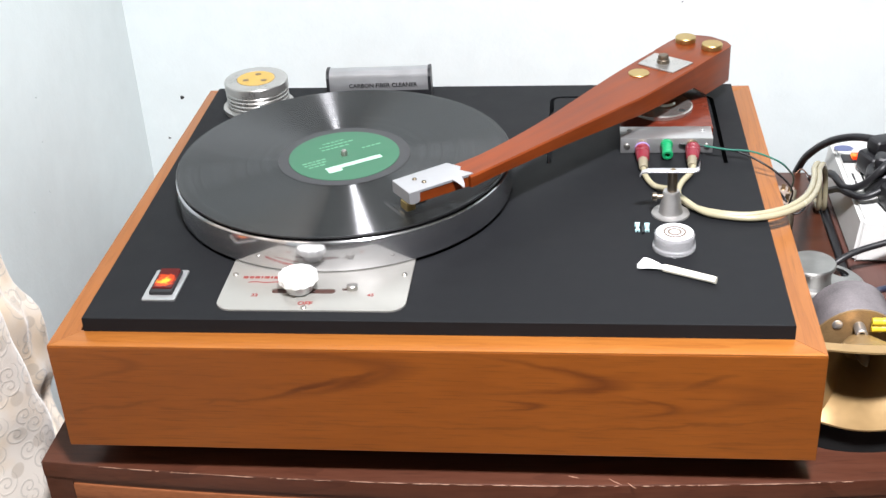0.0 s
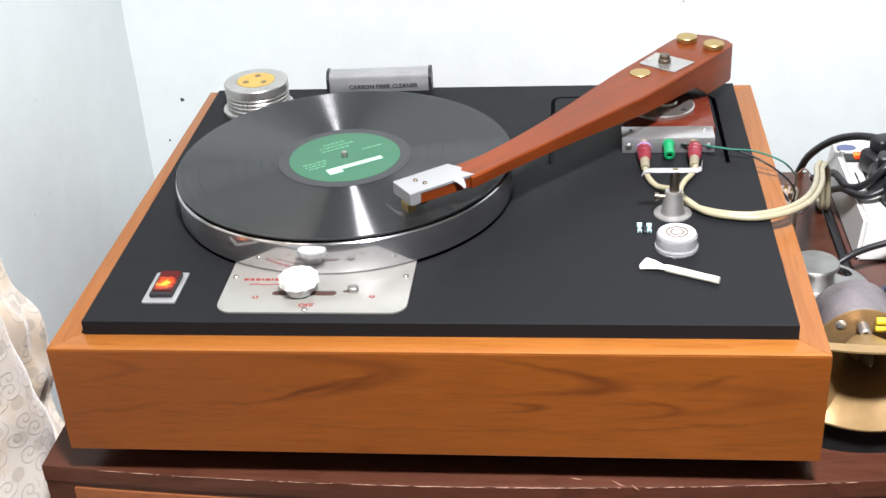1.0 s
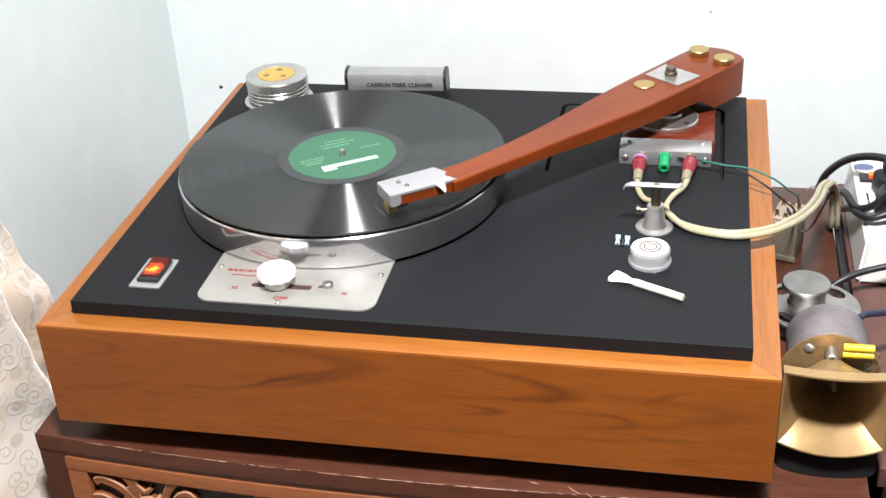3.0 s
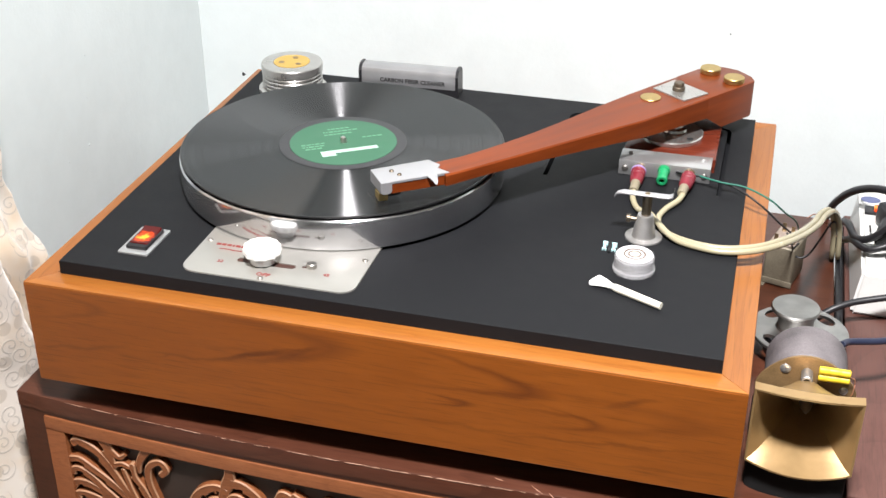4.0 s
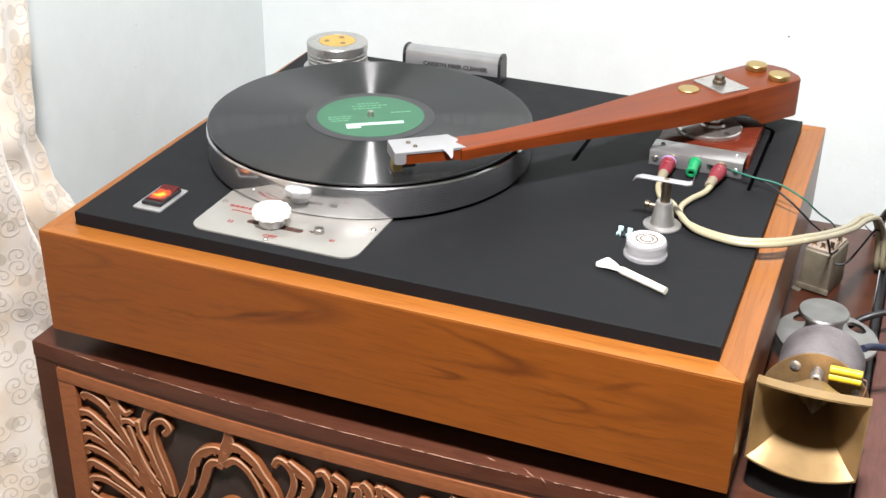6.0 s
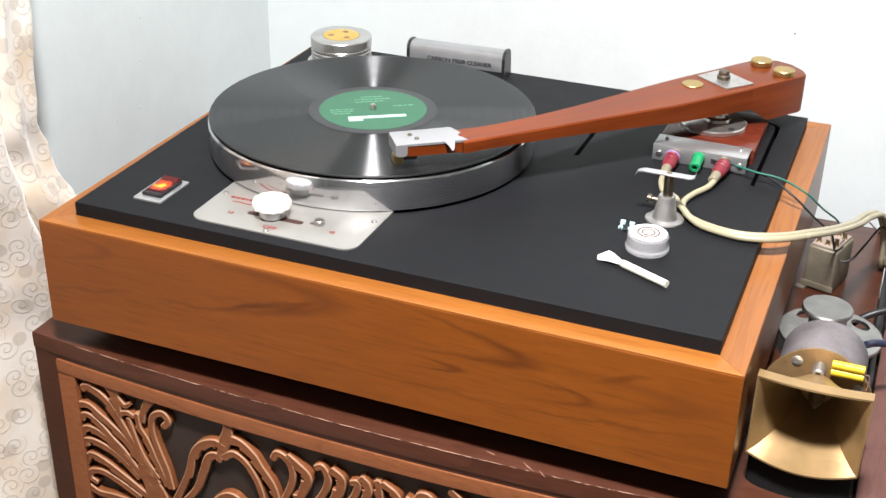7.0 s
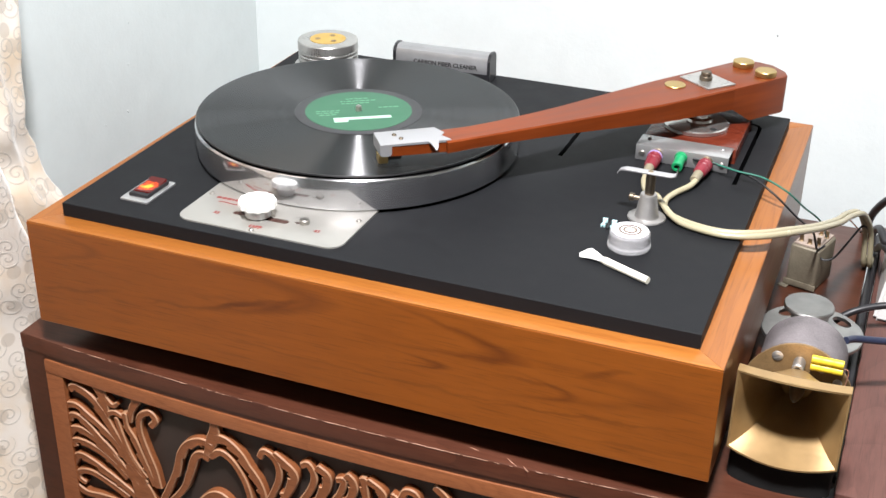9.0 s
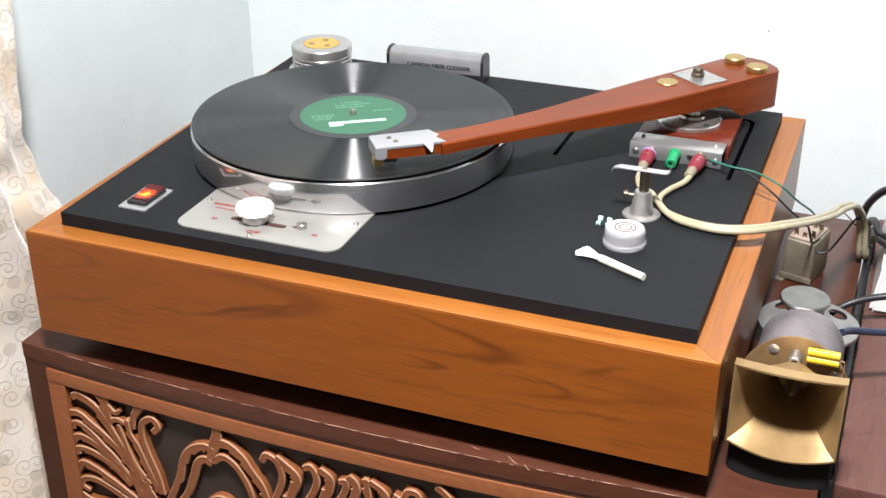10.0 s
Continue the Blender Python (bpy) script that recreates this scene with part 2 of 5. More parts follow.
M_WALL = wall_paint("wall_paint", (0.74, 0.80, 0.80))
M_CEIL = wall_paint("ceiling_paint", (0.80, 0.80, 0.78))
M_FLOOR = speckled("floor_tile", (0.35, 0.30, 0.26), 0.3, 0, 0.1, 12)


def vinyl():
    """Pressed record: gloss that runs across the grooves, with track gaps, run-out and rim set by the radius."""
    w = Mat("record_vinyl", 0.3, 0, (0.010, 0.010, 0.011), 0.6)
    tc = w.nt.nodes.new("ShaderNodeTexCoord")
    sep = w.node("ShaderNodeSeparateXYZ", Vector=tc.outputs["Object"])
    x, y = sep.outputs[0], sep.outputs[1]
    r = w.math("SQRT", w.math("ADD", w.math("MULTIPLY", x, x), w.math("MULTIPLY", y, y)))
    rr = w.node("ShaderNodeCombineXYZ", X=r)
    band = w.noise(rr.outputs[0], 160, 3, 0.6)
    swell = w.noise(rr.outputs[0], 900, 2, 0.6)
    coarse = w.noise(rr.outputs[0], 420, 2, 0.7)
    grooved = w.math("MULTIPLY", w.math("GREATER_THAN", r, 0.0600), w.math("LESS_THAN", r, 0.1502))
    flat = (1, 1, 1)
    stops = [(0.0, flat)]
    for at in (0.455, 0.532, 0.601, 0.690, 0.782):
        stops += [(at, flat), (at + 0.0015, (0.78, 0.78, 0.78)), (at + 0.004, (0.78, 0.78, 0.78)), (at + 0.0055, flat)]
    gap = w.ramp(w.math("MULTIPLY", r, 6.0), stops)
    w.rough(w.math("ADD", 0.20, w.math("MULTIPLY", band, 0.2)))
    w.base(w.ramp(band, [(0.35, (0.004, 0.004, 0.005)), (0.65, (0.008, 0.008, 0.009))]))
    # the two 45-degree walls of the grooves, each with its own gloss
    cutg = w.math("MULTIPLY", gap, w.math("ADD", 0.58, w.math("MULTIPLY", w.math("MULTIPLY", swell, band), 0.6), clamp=True))
    tint = w.mix(cutg, (0.004, 0.004, 0.004), (0.212, 0.213, 0.218))
    tan = w.nt.nodes.new("ShaderNodeTangent")
    tan.direction_type, tan.axis = "RADIAL", "Z"
    walls = []
    for slope in (-0.6, 0.6):
        k = w.math("DIVIDE", slope, w.math("MAXIMUM", r, 0.001))
        vec = w.node("ShaderNodeCombineXYZ", X=w.math("MULTIPLY", x, k), Y=w.math("MULTIPLY", y, k), Z=1.0)
        nrm = w.nt.nodes.new("ShaderNodeVectorMath")
        nrm.operation = "NORMALIZE"
        w.nt.links.new(vec.outputs[0], nrm.inputs[0])
        gl = w.nt.nodes.new("ShaderNodeBsdfAnisotropic")
        gl.inputs["Roughness"].default_value = 0.19
        w.nt.links.new(w.math("MINIMUM", 0.86, w.math("ADD", 0.21, w.math("MULTIPLY", coarse, 1.05))), gl.inputs["Anisotropy"])
        gl.inputs["Rotation"].default_value = 0.0
        w.nt.links.new(tint, gl.inputs["Color"])
        w.nt.links.new(nrm.outputs[0], gl.inputs["Normal"])
        w.nt.links.new(tan.outputs[0], gl.inputs["Tangent"])
        walls.append(gl.outputs[0])
    both = w.nt.nodes.new("ShaderNodeMixShader")
    both.inputs[0].default_value = 0.5
    w.nt.links.new(walls[0], both.inputs[1])
    w.nt.links.new(walls[1], both.inputs[2])
    geo = w.nt.nodes.new("ShaderNodeNewGeometry")
    up = w.node("ShaderNodeSeparateXYZ", Vector=geo.outputs["Normal"])
    final = w.nt.nodes.new("ShaderNodeMixShader")
    w.nt.links.new(w.math("MULTIPLY", w.math("GREATER_THAN", up.outputs[2], 0.98), w.math("MULTIPLY", grooved, 0.93)), final.inputs[0])
    w.nt.links.new(w.p.outputs[0], final.inputs[1])
    w.nt.links.new(both.outputs[0], final.inputs[2])
    w.nt.links.new(final.outputs[0], w.nt.nodes["Material Output"].inputs["Surface"])
    return w.m


M_VINYL = vinyl()
M_DEADWAX = speckled("run_out_vinyl", (0.030, 0.030, 0.033), 0.5, 0, 0.06)


def damask():
    """Cream woven cloth with raised scrolls in a greyer, shinier thread."""
    w = Mat("curtain_cloth", 0.6, 0, (0.7, 0.63, 0.53), 0.3)
    tc = w.nt.nodes.new("ShaderNodeUVMap")
    vor = w.nt.nodes.new("ShaderNodeTexVoronoi")
    vor.voronoi_dimensions = "2D"
    vor.inputs["Scale"].default_value = 42.0
    vor.inputs["Randomness"].default_value = 0.85
    w.nt.links.new(tc.outputs[0], vor.inputs["Vector"])
    sub = w.nt.nodes.new("ShaderNodeVectorMath")
    sub.operation = "SUBTRACT"
    scl = w.nt.nodes.new("ShaderNodeVectorMath")
    scl.operation = "SCALE"
    scl.inputs["Scale"].default_value = 1.0
    w.nt.links.new(tc.outputs[0], scl.inputs[0])
    w.nt.links.new(scl.outputs[0], sub.inputs[0])
    w.nt.links.new(vor.outputs["Position"], sub.inputs[1])
    sep = w.node("ShaderNodeSeparateXYZ", Vector=sub.outputs[0])
    ang = w.math("ARCTAN2", sep.outputs[1], sep.outputs[0])
    spiral = w.math("SINE", w.math("ADD", w.math("MULTIPLY", vor.outputs["Distance"], 22.0), ang))
    line = w.ramp(spiral, [(0.55, (0, 0, 0)), (0.80, (1, 1, 1))])
    inside = w.math("LESS_THAN", vor.outputs["Distance"], 0.5)
    mask = w.math("MULTIPLY", line, inside)
    leaf = w.nt.nodes.new("ShaderNodeTexVoronoi")
    leaf.voronoi_dimensions = "2D"
    leaf.inputs["Scale"].default_value = 31.0
    w.nt.links.new(tc.outputs[0], leaf.inputs["Vector"])
    spot = w.ramp(leaf.outputs["Distance"], [(0.20, (1, 1, 1)), (0.24, (0, 0, 0))])
    weave = w.noise(w.coords(), 1200, 2)
    cloud = w.noise(w.coords(), 14, 3)
    ground = w.ramp(cloud, [(0.36, (0.74, 0.60, 0.44)), (0.56, (0.80, 0.74, 0.66))])
    ground = w.mix(w.math("MULTIPLY", spot, 0.50), ground, (0.46, 0.39, 0.31))
    w.base(w.mix(w.math("MULTIPLY", mask, 0.40), ground, (0.40, 0.37, 0.33)))
    w.bump(w.math("ADD", w.math("MULTIPLY", mask, 0.8), w.math("MULTIPLY", weave, 0.3)), 0.35, 0.0012)
    w.rough(w.math("SUBTRACT", 0.62, w.math("MULTIPLY", mask, 0.2)))
    w.p.inputs["Sheen Weight"].default_value = 0.5
    w.p.inputs["Sheen Roughness"].default_value = 0.45
    return w.m


M_CURTAIN = damask()


def glowing(name, inner, outer, strength, centre, spread):
    """A lit translucent rocker: hot in the middle, where its lamp sits, redder towards the edges."""
    w = Mat(name, 0.3, 0, tuple(c * 0.12 for c in outer), 0.3)
    q = w.coords((1 / spread, 1 / spread, 1 / spread), tuple(-c / spread for c in centre))
    ln = w.nt.nodes.new("ShaderNodeVectorMath")
    ln.operation = "LENGTH"
    w.nt.links.new(q, ln.inputs[0])
    n = w.noise(w.coords(), 220, 2)
    d = w.math("ADD", ln.outputs["Value"], w.math("MULTIPLY", w.math("SUBTRACT", n, 0.5), 1.2))
    col = w.ramp(d, [(0.30, inner), (0.52, (1.0, 0.09, 0.005)), (0.95, outer)])
    w.nt.links.new(col, w.p.inputs["Emission Color"])
    w.p.inputs["Emission Strength"].default_value = strength
    return w.m


def clear_plastic():
    w = Mat("clear_plastic", 0.08, 0, (0.93, 0.93, 0.95))
    w.p.inputs["Transmission Weight"].default_value = 0.75
    w.p.inputs["IOR"].default_value = 1.45
    return w.m


M_CLEAR = clear_plastic()

# ---------------------------------------------------------------- building helpers


def thing(name, base, label, category, group="", kind=""):
    ob = new(name)
    ob.location = base
    ob.empty_display_size = 0.01
    return tagged(ob, label, category, group, kind)


def origin_of(ob):
    while ob.parent:
        ob = ob.parent
    return ob.location.copy()


def part(name, bm, material, parent, label="", smooth=True, at=None, second=None):
    """One mesh object under a thing or a part; the bmesh is in world metres. at: the part's own origin."""
    base = origin_of(parent)
    spot = Vector(at) if at is not None else base
    bmesh.ops.translate(bm, verts=bm.verts, vec=-spot)
    me = bpy.data.meshes.new(name)
    bm.to_mesh(me)
    bm.free()
    me.materials.append(material)
    if second:
        me.materials.append(second)
    if smooth:
        me.shade_smooth()
        me.set_sharp_from_angle(angle=radians(24))
    ob = new(name, me)
    ob.parent = parent
    above = parent
    off = Vector((0, 0, 0))
    while above.parent:
        off += above.location
        above = above.parent
    ob.location = spot - base - off
    return tagged(ob, label)


def solo(name, bm, material, base, label, category, group="", kind="", smooth=True):
    """A thing that is one mesh, with its origin at base."""
    bmesh.ops.translate(bm, verts=bm.verts, vec=-Vector(base))
    me = bpy.data.meshes.new(name)
    bm.to_mesh(me)
    bm.free()
    me.materials.append(material)
    if smooth:
        me.shade_smooth()
        me.set_sharp_from_angle(angle=radians(46))
    ob = new(name, me)
    ob.location = base
    return tagged(ob, label, category, group, kind)


def box(x0, x1, y0, y1, z0, z1, bevel=0.0, segs=2):
    bm = bmesh.new()
    bmesh.ops.create_cube(bm, size=1)
    for v in bm.verts:
        v.co = Vector(((x0 + x1) / 2 + v.co.x * (x1 - x0), (y0 + y1) / 2 + v.co.y * (y1 - y0), (z0 + z1) / 2 + v.co.z * (z1 - z0)))
    if bevel:
        bmesh.ops.bevel(bm, geom=bm.edges[:], offset=bevel, segments=segs, affect="EDGES", profile=0.5)
    return bm


def lathe(profile, centre, segs=48, turn=None, wave=None):
    """A turned body from (radius, height) pairs; turn: a rotation of its axis; wave: (count, depth) of scallops where radius > 0."""
    bm = bmesh.new()
    rings = []
    for r, h in profile:
        if r <= 0:
            rings.append([bm.verts.new((0, 0, h))])
            continue
        ring = []
        for i in range(segs):
            a = 2 * math.pi * i / segs
            q = r * (1 + (wave[1] * math.cos(wave[0] * a) if wave else 0))
            ring.append(bm.verts.new((q * math.cos(a), q * math.sin(a), h)))
        rings.append(ring)
    for a, b in zip(rings, rings[1:]):
        for i in range(segs):
            j = (i + 1) % segs
            if len(a) == 1 and len(b) == 1:
                break
            if len(a) == 1:
                bm.faces.new((a[0], b[i], b[j]))
            elif len(b) == 1:
                bm.faces.new((a[i], a[j], b[0]))
            else:
                bm.faces.new((a[i], a[j], b[j], b[i]))
    bmesh.ops.recalc_face_normals(bm, faces=bm.faces)
    m = Matrix.Translation(centre) @ (turn.to_4x4() if turn else Matrix.Identity(4))
    bmesh.ops.transform(bm, matrix=m, verts=bm.verts)
    return bm


def rod(centre, r, h, bevel=0.0004, segs=32, turn=None):
    return lathe([(0, 0), (r - bevel, 0), (r, bevel), (r, h - bevel), (r - bevel, h), (0, h)], centre, segs, turn)


def prism(outline, z0, z1, bevel=0.0, top=None, m=None):
    """A flat outline (x, y) raised from z0 to z1; top: heights of the upper outline's corners."""
    bm = bmesh.new()
    lo = [bm.verts.new((x, y, z0)) for x, y in outline]
    hi = [bm.verts.new((x, y, z1 if top is None else top[i])) for i, (x, y) in enumerate(outline)]
    bm.faces.new(lo[::-1])
    cap = bm.faces.new(hi)
    n = len(outline)
    for i in range(n):
        bm.faces.new((lo[i], lo[(i + 1) % n], hi[(i + 1) % n], hi[i]))
    bmesh.ops.recalc_face_normals(bm, faces=bm.faces)
    if bevel:
        bmesh.ops.bevel(bm, geom=list(cap.edges), offset=bevel, segments=2, affect="EDGES", profile=0.5)
    if m is not None:
        bmesh.ops.transform(bm, matrix=m, verts=bm.verts)
    return bm


def rounded(x0, x1, y0, y1, radii, segs=6):
    """A rectangle's outline with corner radii (front-left, front-right, back-right, back-left)."""
    out = []
    for (cx, cy, sx, sy, a0), r in zip(((x0, y0, 1, 1, 180), (x1, y0, -1, 1, 270), (x1, y1, -1, -1, 0), (x0, y1, 1, -1, 90)), radii):
        if r <= 0:
            out.append((cx, cy))
            continue
        for i in range(segs + 1):
            a = radians(a0 + 90 * i / segs)
            out.append((cx + sx * r + r * math.cos(a), cy + sy * r + r * math.sin(a)))
    return out


def spline(points, steps=10):
    """A smooth line through the points."""
    p = [Vector(q) for q in points]
    p = [2 * p[0] - p[1]] + p + [2 * p[-1] - p[-2]]
    out = []
    for i in range(1, len(p) - 2):
        a, b, c, d = p[i - 1:i + 3]
        for k in range(steps):
            t = k / steps
            out.append(0.5 * ((2 * b) + (c - a) * t + (2 * a - 5 * b + 4 * c - d) * t * t + (3 * b - a - 3 * c + d) * t ** 3))
    out.append(p[-2])
    return out


def tube(points, radius, segs=16, steps=10, taper=None):
    """A round cord along a smooth line. taper: radius factors at the points."""
    line = spline(points, steps)
    bm = bmesh.new()
    up = Vector((0, 0, 1))
    rings = []
    n = len(line)
    for i, q in enumerate(line):
        d = (line[min(i + 1, n - 1)] - line[max(i - 1, 0)]).normalized()
        s = d.cross(up)
        if s.length < 0.05:
            s = d.cross(Vector((1, 0, 0)))
        s.normalize()
        u = s.cross(d).normalized()
        f = 1.0
        if taper:
            k = i / (n - 1) * (len(taper) - 1)
            f = taper[int(k)] + (taper[min(int(k) + 1, len(taper) - 1)] - taper[int(k)]) * (k - int(k))
        rings.append([bm.verts.new(q + radius * f * (math.cos(2 * math.pi * j / segs) * s + math.sin(2 * math.pi * j / segs) * u)) for j in range(segs)])
    for a, b in zip(rings, rings[1:]):
        for j in range(segs):
            bm.faces.new((a[j], a[(j + 1) % segs], b[(j + 1) % segs], b[j]))
    bm.faces.new(rings[0][::-1])
    bm.faces.new(rings[-1])
    bmesh.ops.recalc_face_normals(bm, faces=bm.faces)
    return bm


def joined(*bms):
    out = bmesh.new()
    for b in bms:
        me = bpy.data.meshes.new("tmp")
        b.to_mesh(me)
        b.free()
        out.from_mesh(me)
        bpy.data.meshes.remove(me)
    return out


def cut(bm, *cutters):
    """Takes the cutters' bodies out of bm."""
    me = bpy.data.meshes.new("tmp")
    bm.to_mesh(me)
    bm.free()
    ob = new("tmp", me)
    spare = []
    for c in cutters:
        cm = bpy.data.meshes.new("tmp")
        c.to_mesh(cm)
        c.free()
        co = new("tmp", cm)
        spare.append(co)
        mod = ob.modifiers.new("cut", "BOOLEAN")
        mod.operation, mod.object, mod.solver = "DIFFERENCE", co, "EXACT"
    dg = bpy.context.evaluated_depsgraph_get()
    res = bpy.data.meshes.new_from_object(ob.evaluated_get(dg))
    out = bmesh.new()
    out.from_mesh(res)
    for o in [ob] + spare:
        bpy.data.objects.remove(o)
    return out


def lettering(text, size, m, depth=0.0002):
    cu = bpy.data.curves.new("tmp", "FONT")
    cu.body, cu.size, cu.extrude = text, size, depth
    cu.align_x, cu.align_y = "CENTER", "CENTER"
    cu.resolution_u = 2
    cu.offset = size * 0.022
    ob = new("tmp", cu)
    dg = bpy.context.evaluated_depsgraph_get()
    me = bpy.data.meshes.new_from_object(ob.evaluated_get(dg))
    bm = bmesh.new()
    bm.from_mesh(me)
    bpy.data.objects.remove(ob)
    bmesh.ops.transform(bm, matrix=m, verts=bm.verts)
    return bm


TO_FRONT = Matrix.Rotation(radians(90), 3, "X")   # turns +z to -y
TO_RIGHT = Matrix.Rotation(radians(90), 3, "Y")   # turns +z to +x


def slotted_screw(parent, spot, r=0.0032, turn=None, material=None, angle=30):
    """A domed screw head with a slot."""
    prof = [(0, 0.0015), (r * 0.6, 0.0013), (r * 0.92, 0.0007), (r, 0)]
    bm = lathe(prof, (0, 0, 0), 20)
    sl = box(-r * 1.2, r * 1.2, -r * 0.13, r * 0.13, 0.0008, 0.003)
    bmesh.ops.rotate(sl, verts=sl.verts, cent=(0, 0, 0), matrix=Matrix.Rotation(radians(angle), 3, "Z"))
    bm = cut(bm, sl)
    m = Matrix.Translation(spot) @ (turn.to_4x4() if turn else Matrix.Identity(4))
    bmesh.ops.transform(bm, matrix=m, verts=bm.verts)
    return part("screw", bm, material or M_STEEL, parent)

# ---------------------------------------------------------------- the room
X_L, Y_B, Z_TOP = -0.137, 0.640, 0.862
X_R, Y_F, Z_C = 3.2, -3.2, 2.7


def setting(name, bm, material, label, category):
    return solo(name, bm, material, (0, 0, 0), label, category, kind="structure", smooth=False)


setting("floor", box(X_L - 0.15, X_R + 0.15, Y_F - 0.15, Y_B + 0.15, -0.1, 0.0), M_FLOOR, "plain warm grey tiled floor of the room", "floor")
setting("ceiling", box(X_L - 0.15, X_R + 0.15, Y_F - 0.15, Y_B + 0.15, Z_C, Z_C + 0.1), M_CEIL, "plain white painted room ceiling", "ceiling")
wall_b = setting("wall_back", box(X_L, X_R, Y_B, Y_B + 0.15, 0, Z_C), M_WALL, "pale blue-white painted plaster wall behind the turntable", "wall")
wall_l = setting("wall_left", box(X_L - 0.15, X_L, Y_F, Y_B + 0.15, 0, Z_C), M_WALL, "pale blue-grey painted plaster wall beside the curtain", "wall")
setting("wall_right", box(X_R, X_R + 0.15, Y_F, Y_B + 0.15, 0, Z_C), M_WALL, "plain pale painted wall closing the room", "wall")
setting("wall_front", box(X_L, X_R, Y_F - 0.15, Y_F, 0, Z_C), M_WALL, "plain pale painted wall facing the turntable", "wall")
for x, z, r in ((-0.082, 0.9205, 0.0026), (-0.107, 0.8650, 0.0016), (0.531, 1.0345, 0.0009)):
    part("nail_hole", lathe([(0, 0.0006), (r * 0.7, 0.0006), (r, 0)], (x, Y_B, z), 9, TO_FRONT, (3, 0.2)), M_INKBLACK, wall_b, "small dark nail hole")
for y, z, r in ((0.343, 0.9435, 0.0017), (0.352, 0.9960, 0.0012), (0.360, 1.0420, 0.0011), (0.300, 0.9420, 0.0012)):
    part("paint_chip", lathe([(0, 0.0005), (r * 0.7, 0.0005), (r, 0)], (X_L, y, z), 7, TO_RIGHT, (3, 0.3)), M_WALL, wall_l, "tiny raised paint chip")

# ---------------------------------------------------------------- curtain


def along(table, z):
    """The value at height z on a line through (height, value) pairs."""
    for (z0, a), (z1, b) in zip(table, table[1:]):
        if z <= z1:
            t = max(0.0, min(1.0, (z - z0) / (z1 - z0)))
            return a + (b - a) * t * t * (3 - 2 * t)
    return table[-1][1]


LAP = [(0.10, 0.100), (0.70, 0.100), (0.84, 0.098), (0.90, 0.080), (0.97, 0.060), (1.03, 0.046), (1.10, 0.028), (1.30, 0.010), (2.2, 0.000)]
ROLL = [(0.10, 0.160), (0.85, 0.160), (0.93, 0.150), (0.99, 0.130), (1.02, 0.120), (1.07, 0.124), (1.15, 0.132), (1.40, 0.136), (2.2, 0.138)]
# the hanging folds in plan: x, and how far each point lies in front of the lapping edge
FRONT_FOLDS = [(-0.104, 0.004), (-0.088, -0.004), (-0.073, -0.002), (-0.061, 0.008), (-0.055, 0.022), (-0.058, 0.042), (-0.070, 0.066), (-0.084, 0.090), (-0.102, 0.112), (-0.100, 0.124), (-0.066, 0.138), (-0.056, 0.160), (-0.068, 0.200), (-0.100, 0.226), (-0.070, 0.252), (-0.062, 0.290), (-0.098, 0.330), (-0.066, 0.370), (-0.070, 0.430), (-0.105, 0.480)]


def curtain():
    bm = bmesh.new()
    uvl = bm.loops.layers.uv.new("UVMap")

    def sheet(rows):
        """Weaves rows of (vertex, (u, v)) into cloth."""
        for r0, r1 in zip(rows, rows[1:]):
            for i in range(len(r0) - 1):
                quad = (r0[i], r0[i + 1], r1[i + 1], r1[i])
                f = bm.faces.new([q[0] for q in quad])
                for lp, q in zip(f.loops, quad):
                    lp[uvl].uv = q[1]

    def row(points, z, u0):
        out, run, prev = [], u0, None
        for p in points:
            run += (p - prev).length if prev is not None else 0.0
            prev = p
            out.append((bm.verts.new(p), (run, z)))
        return out

    nz = 190
    front, back = [], []
    for j in range(nz + 1):
        z = 0.12 + 2.13 * j / nz
        lap, roll = along(LAP, z), along(ROLL, z)
        low = max(0.0, min(1.0, (1.05 - z) / 0.12))
        plan = spline([(x, lap - off, z) for x, off in FRONT_FOLDS], 7)
        pts = []
        for i, p in enumerate(plan):
            k = min(1.0, max(0.0, i - 14) / 12)
            x = p.x + k * (0.010 * noise.noise((6 * p.y, 2.5 * z, 0.3)) + 0.003 * noise.noise((30 * p.y, 18 * z, 2.1)))
            pts.append(Vector((max(X_L + 0.005, min(x, -0.044)), p.y + 0.010 * k * noise.noise((2.0 * z, 9 * p.y, 5.5)), z)))
        front.append(row(pts, z, 0.0))
        # the edge behind it, rolled under and bunched where it meets the plinth
        mid = (lap + roll) / 2
        plan = spline([(-0.118, lap - 0.035, z), (-0.106, lap - 0.004, z), (-0.089, mid - 0.006, z), (-0.082, mid + 0.012, z), (-0.088, roll - 0.004, z), (-0.104, roll + 0.001, z), (-0.127, roll - 0.006, z)], 8)
        pts = []
        for i, p in enumerate(plan):
            k = math.sin(math.pi * min(1.0, i / (len(plan) - 1)))
            x = p.x + 0.0035 * k * math.sin(0.42 * i + 1.5 * math.sin(3.1 * z)) + k * ((0.004 + 0.010 * low) * noise.noise((24 * p.y, 22 * z, 1.7)) + 0.005 * low * math.sin(46 * z + 30 * p.y))
            y = p.y + k * (0.003 + 0.006 * low) * noise.noise((9 * p.x, 28 * z, 4.2))
            pts.append(Vector((max(X_L + 0.005, min(x, -0.052)), y, z)))
        back.append(row(pts, z, 0.9))
    sheet(front)
    sheet(back)
    bmesh.ops.recalc_face_normals(bm, faces=bm.faces)
    bmesh.ops.solidify(bm, geom=bm.faces[:], thickness=0.0012)
    return solo("curtain", bm, M_CURTAIN, (-0.06, -0.2, 0.12), "cream damask curtain with raised scroll pattern hanging in folds", "curtain")


curtain()

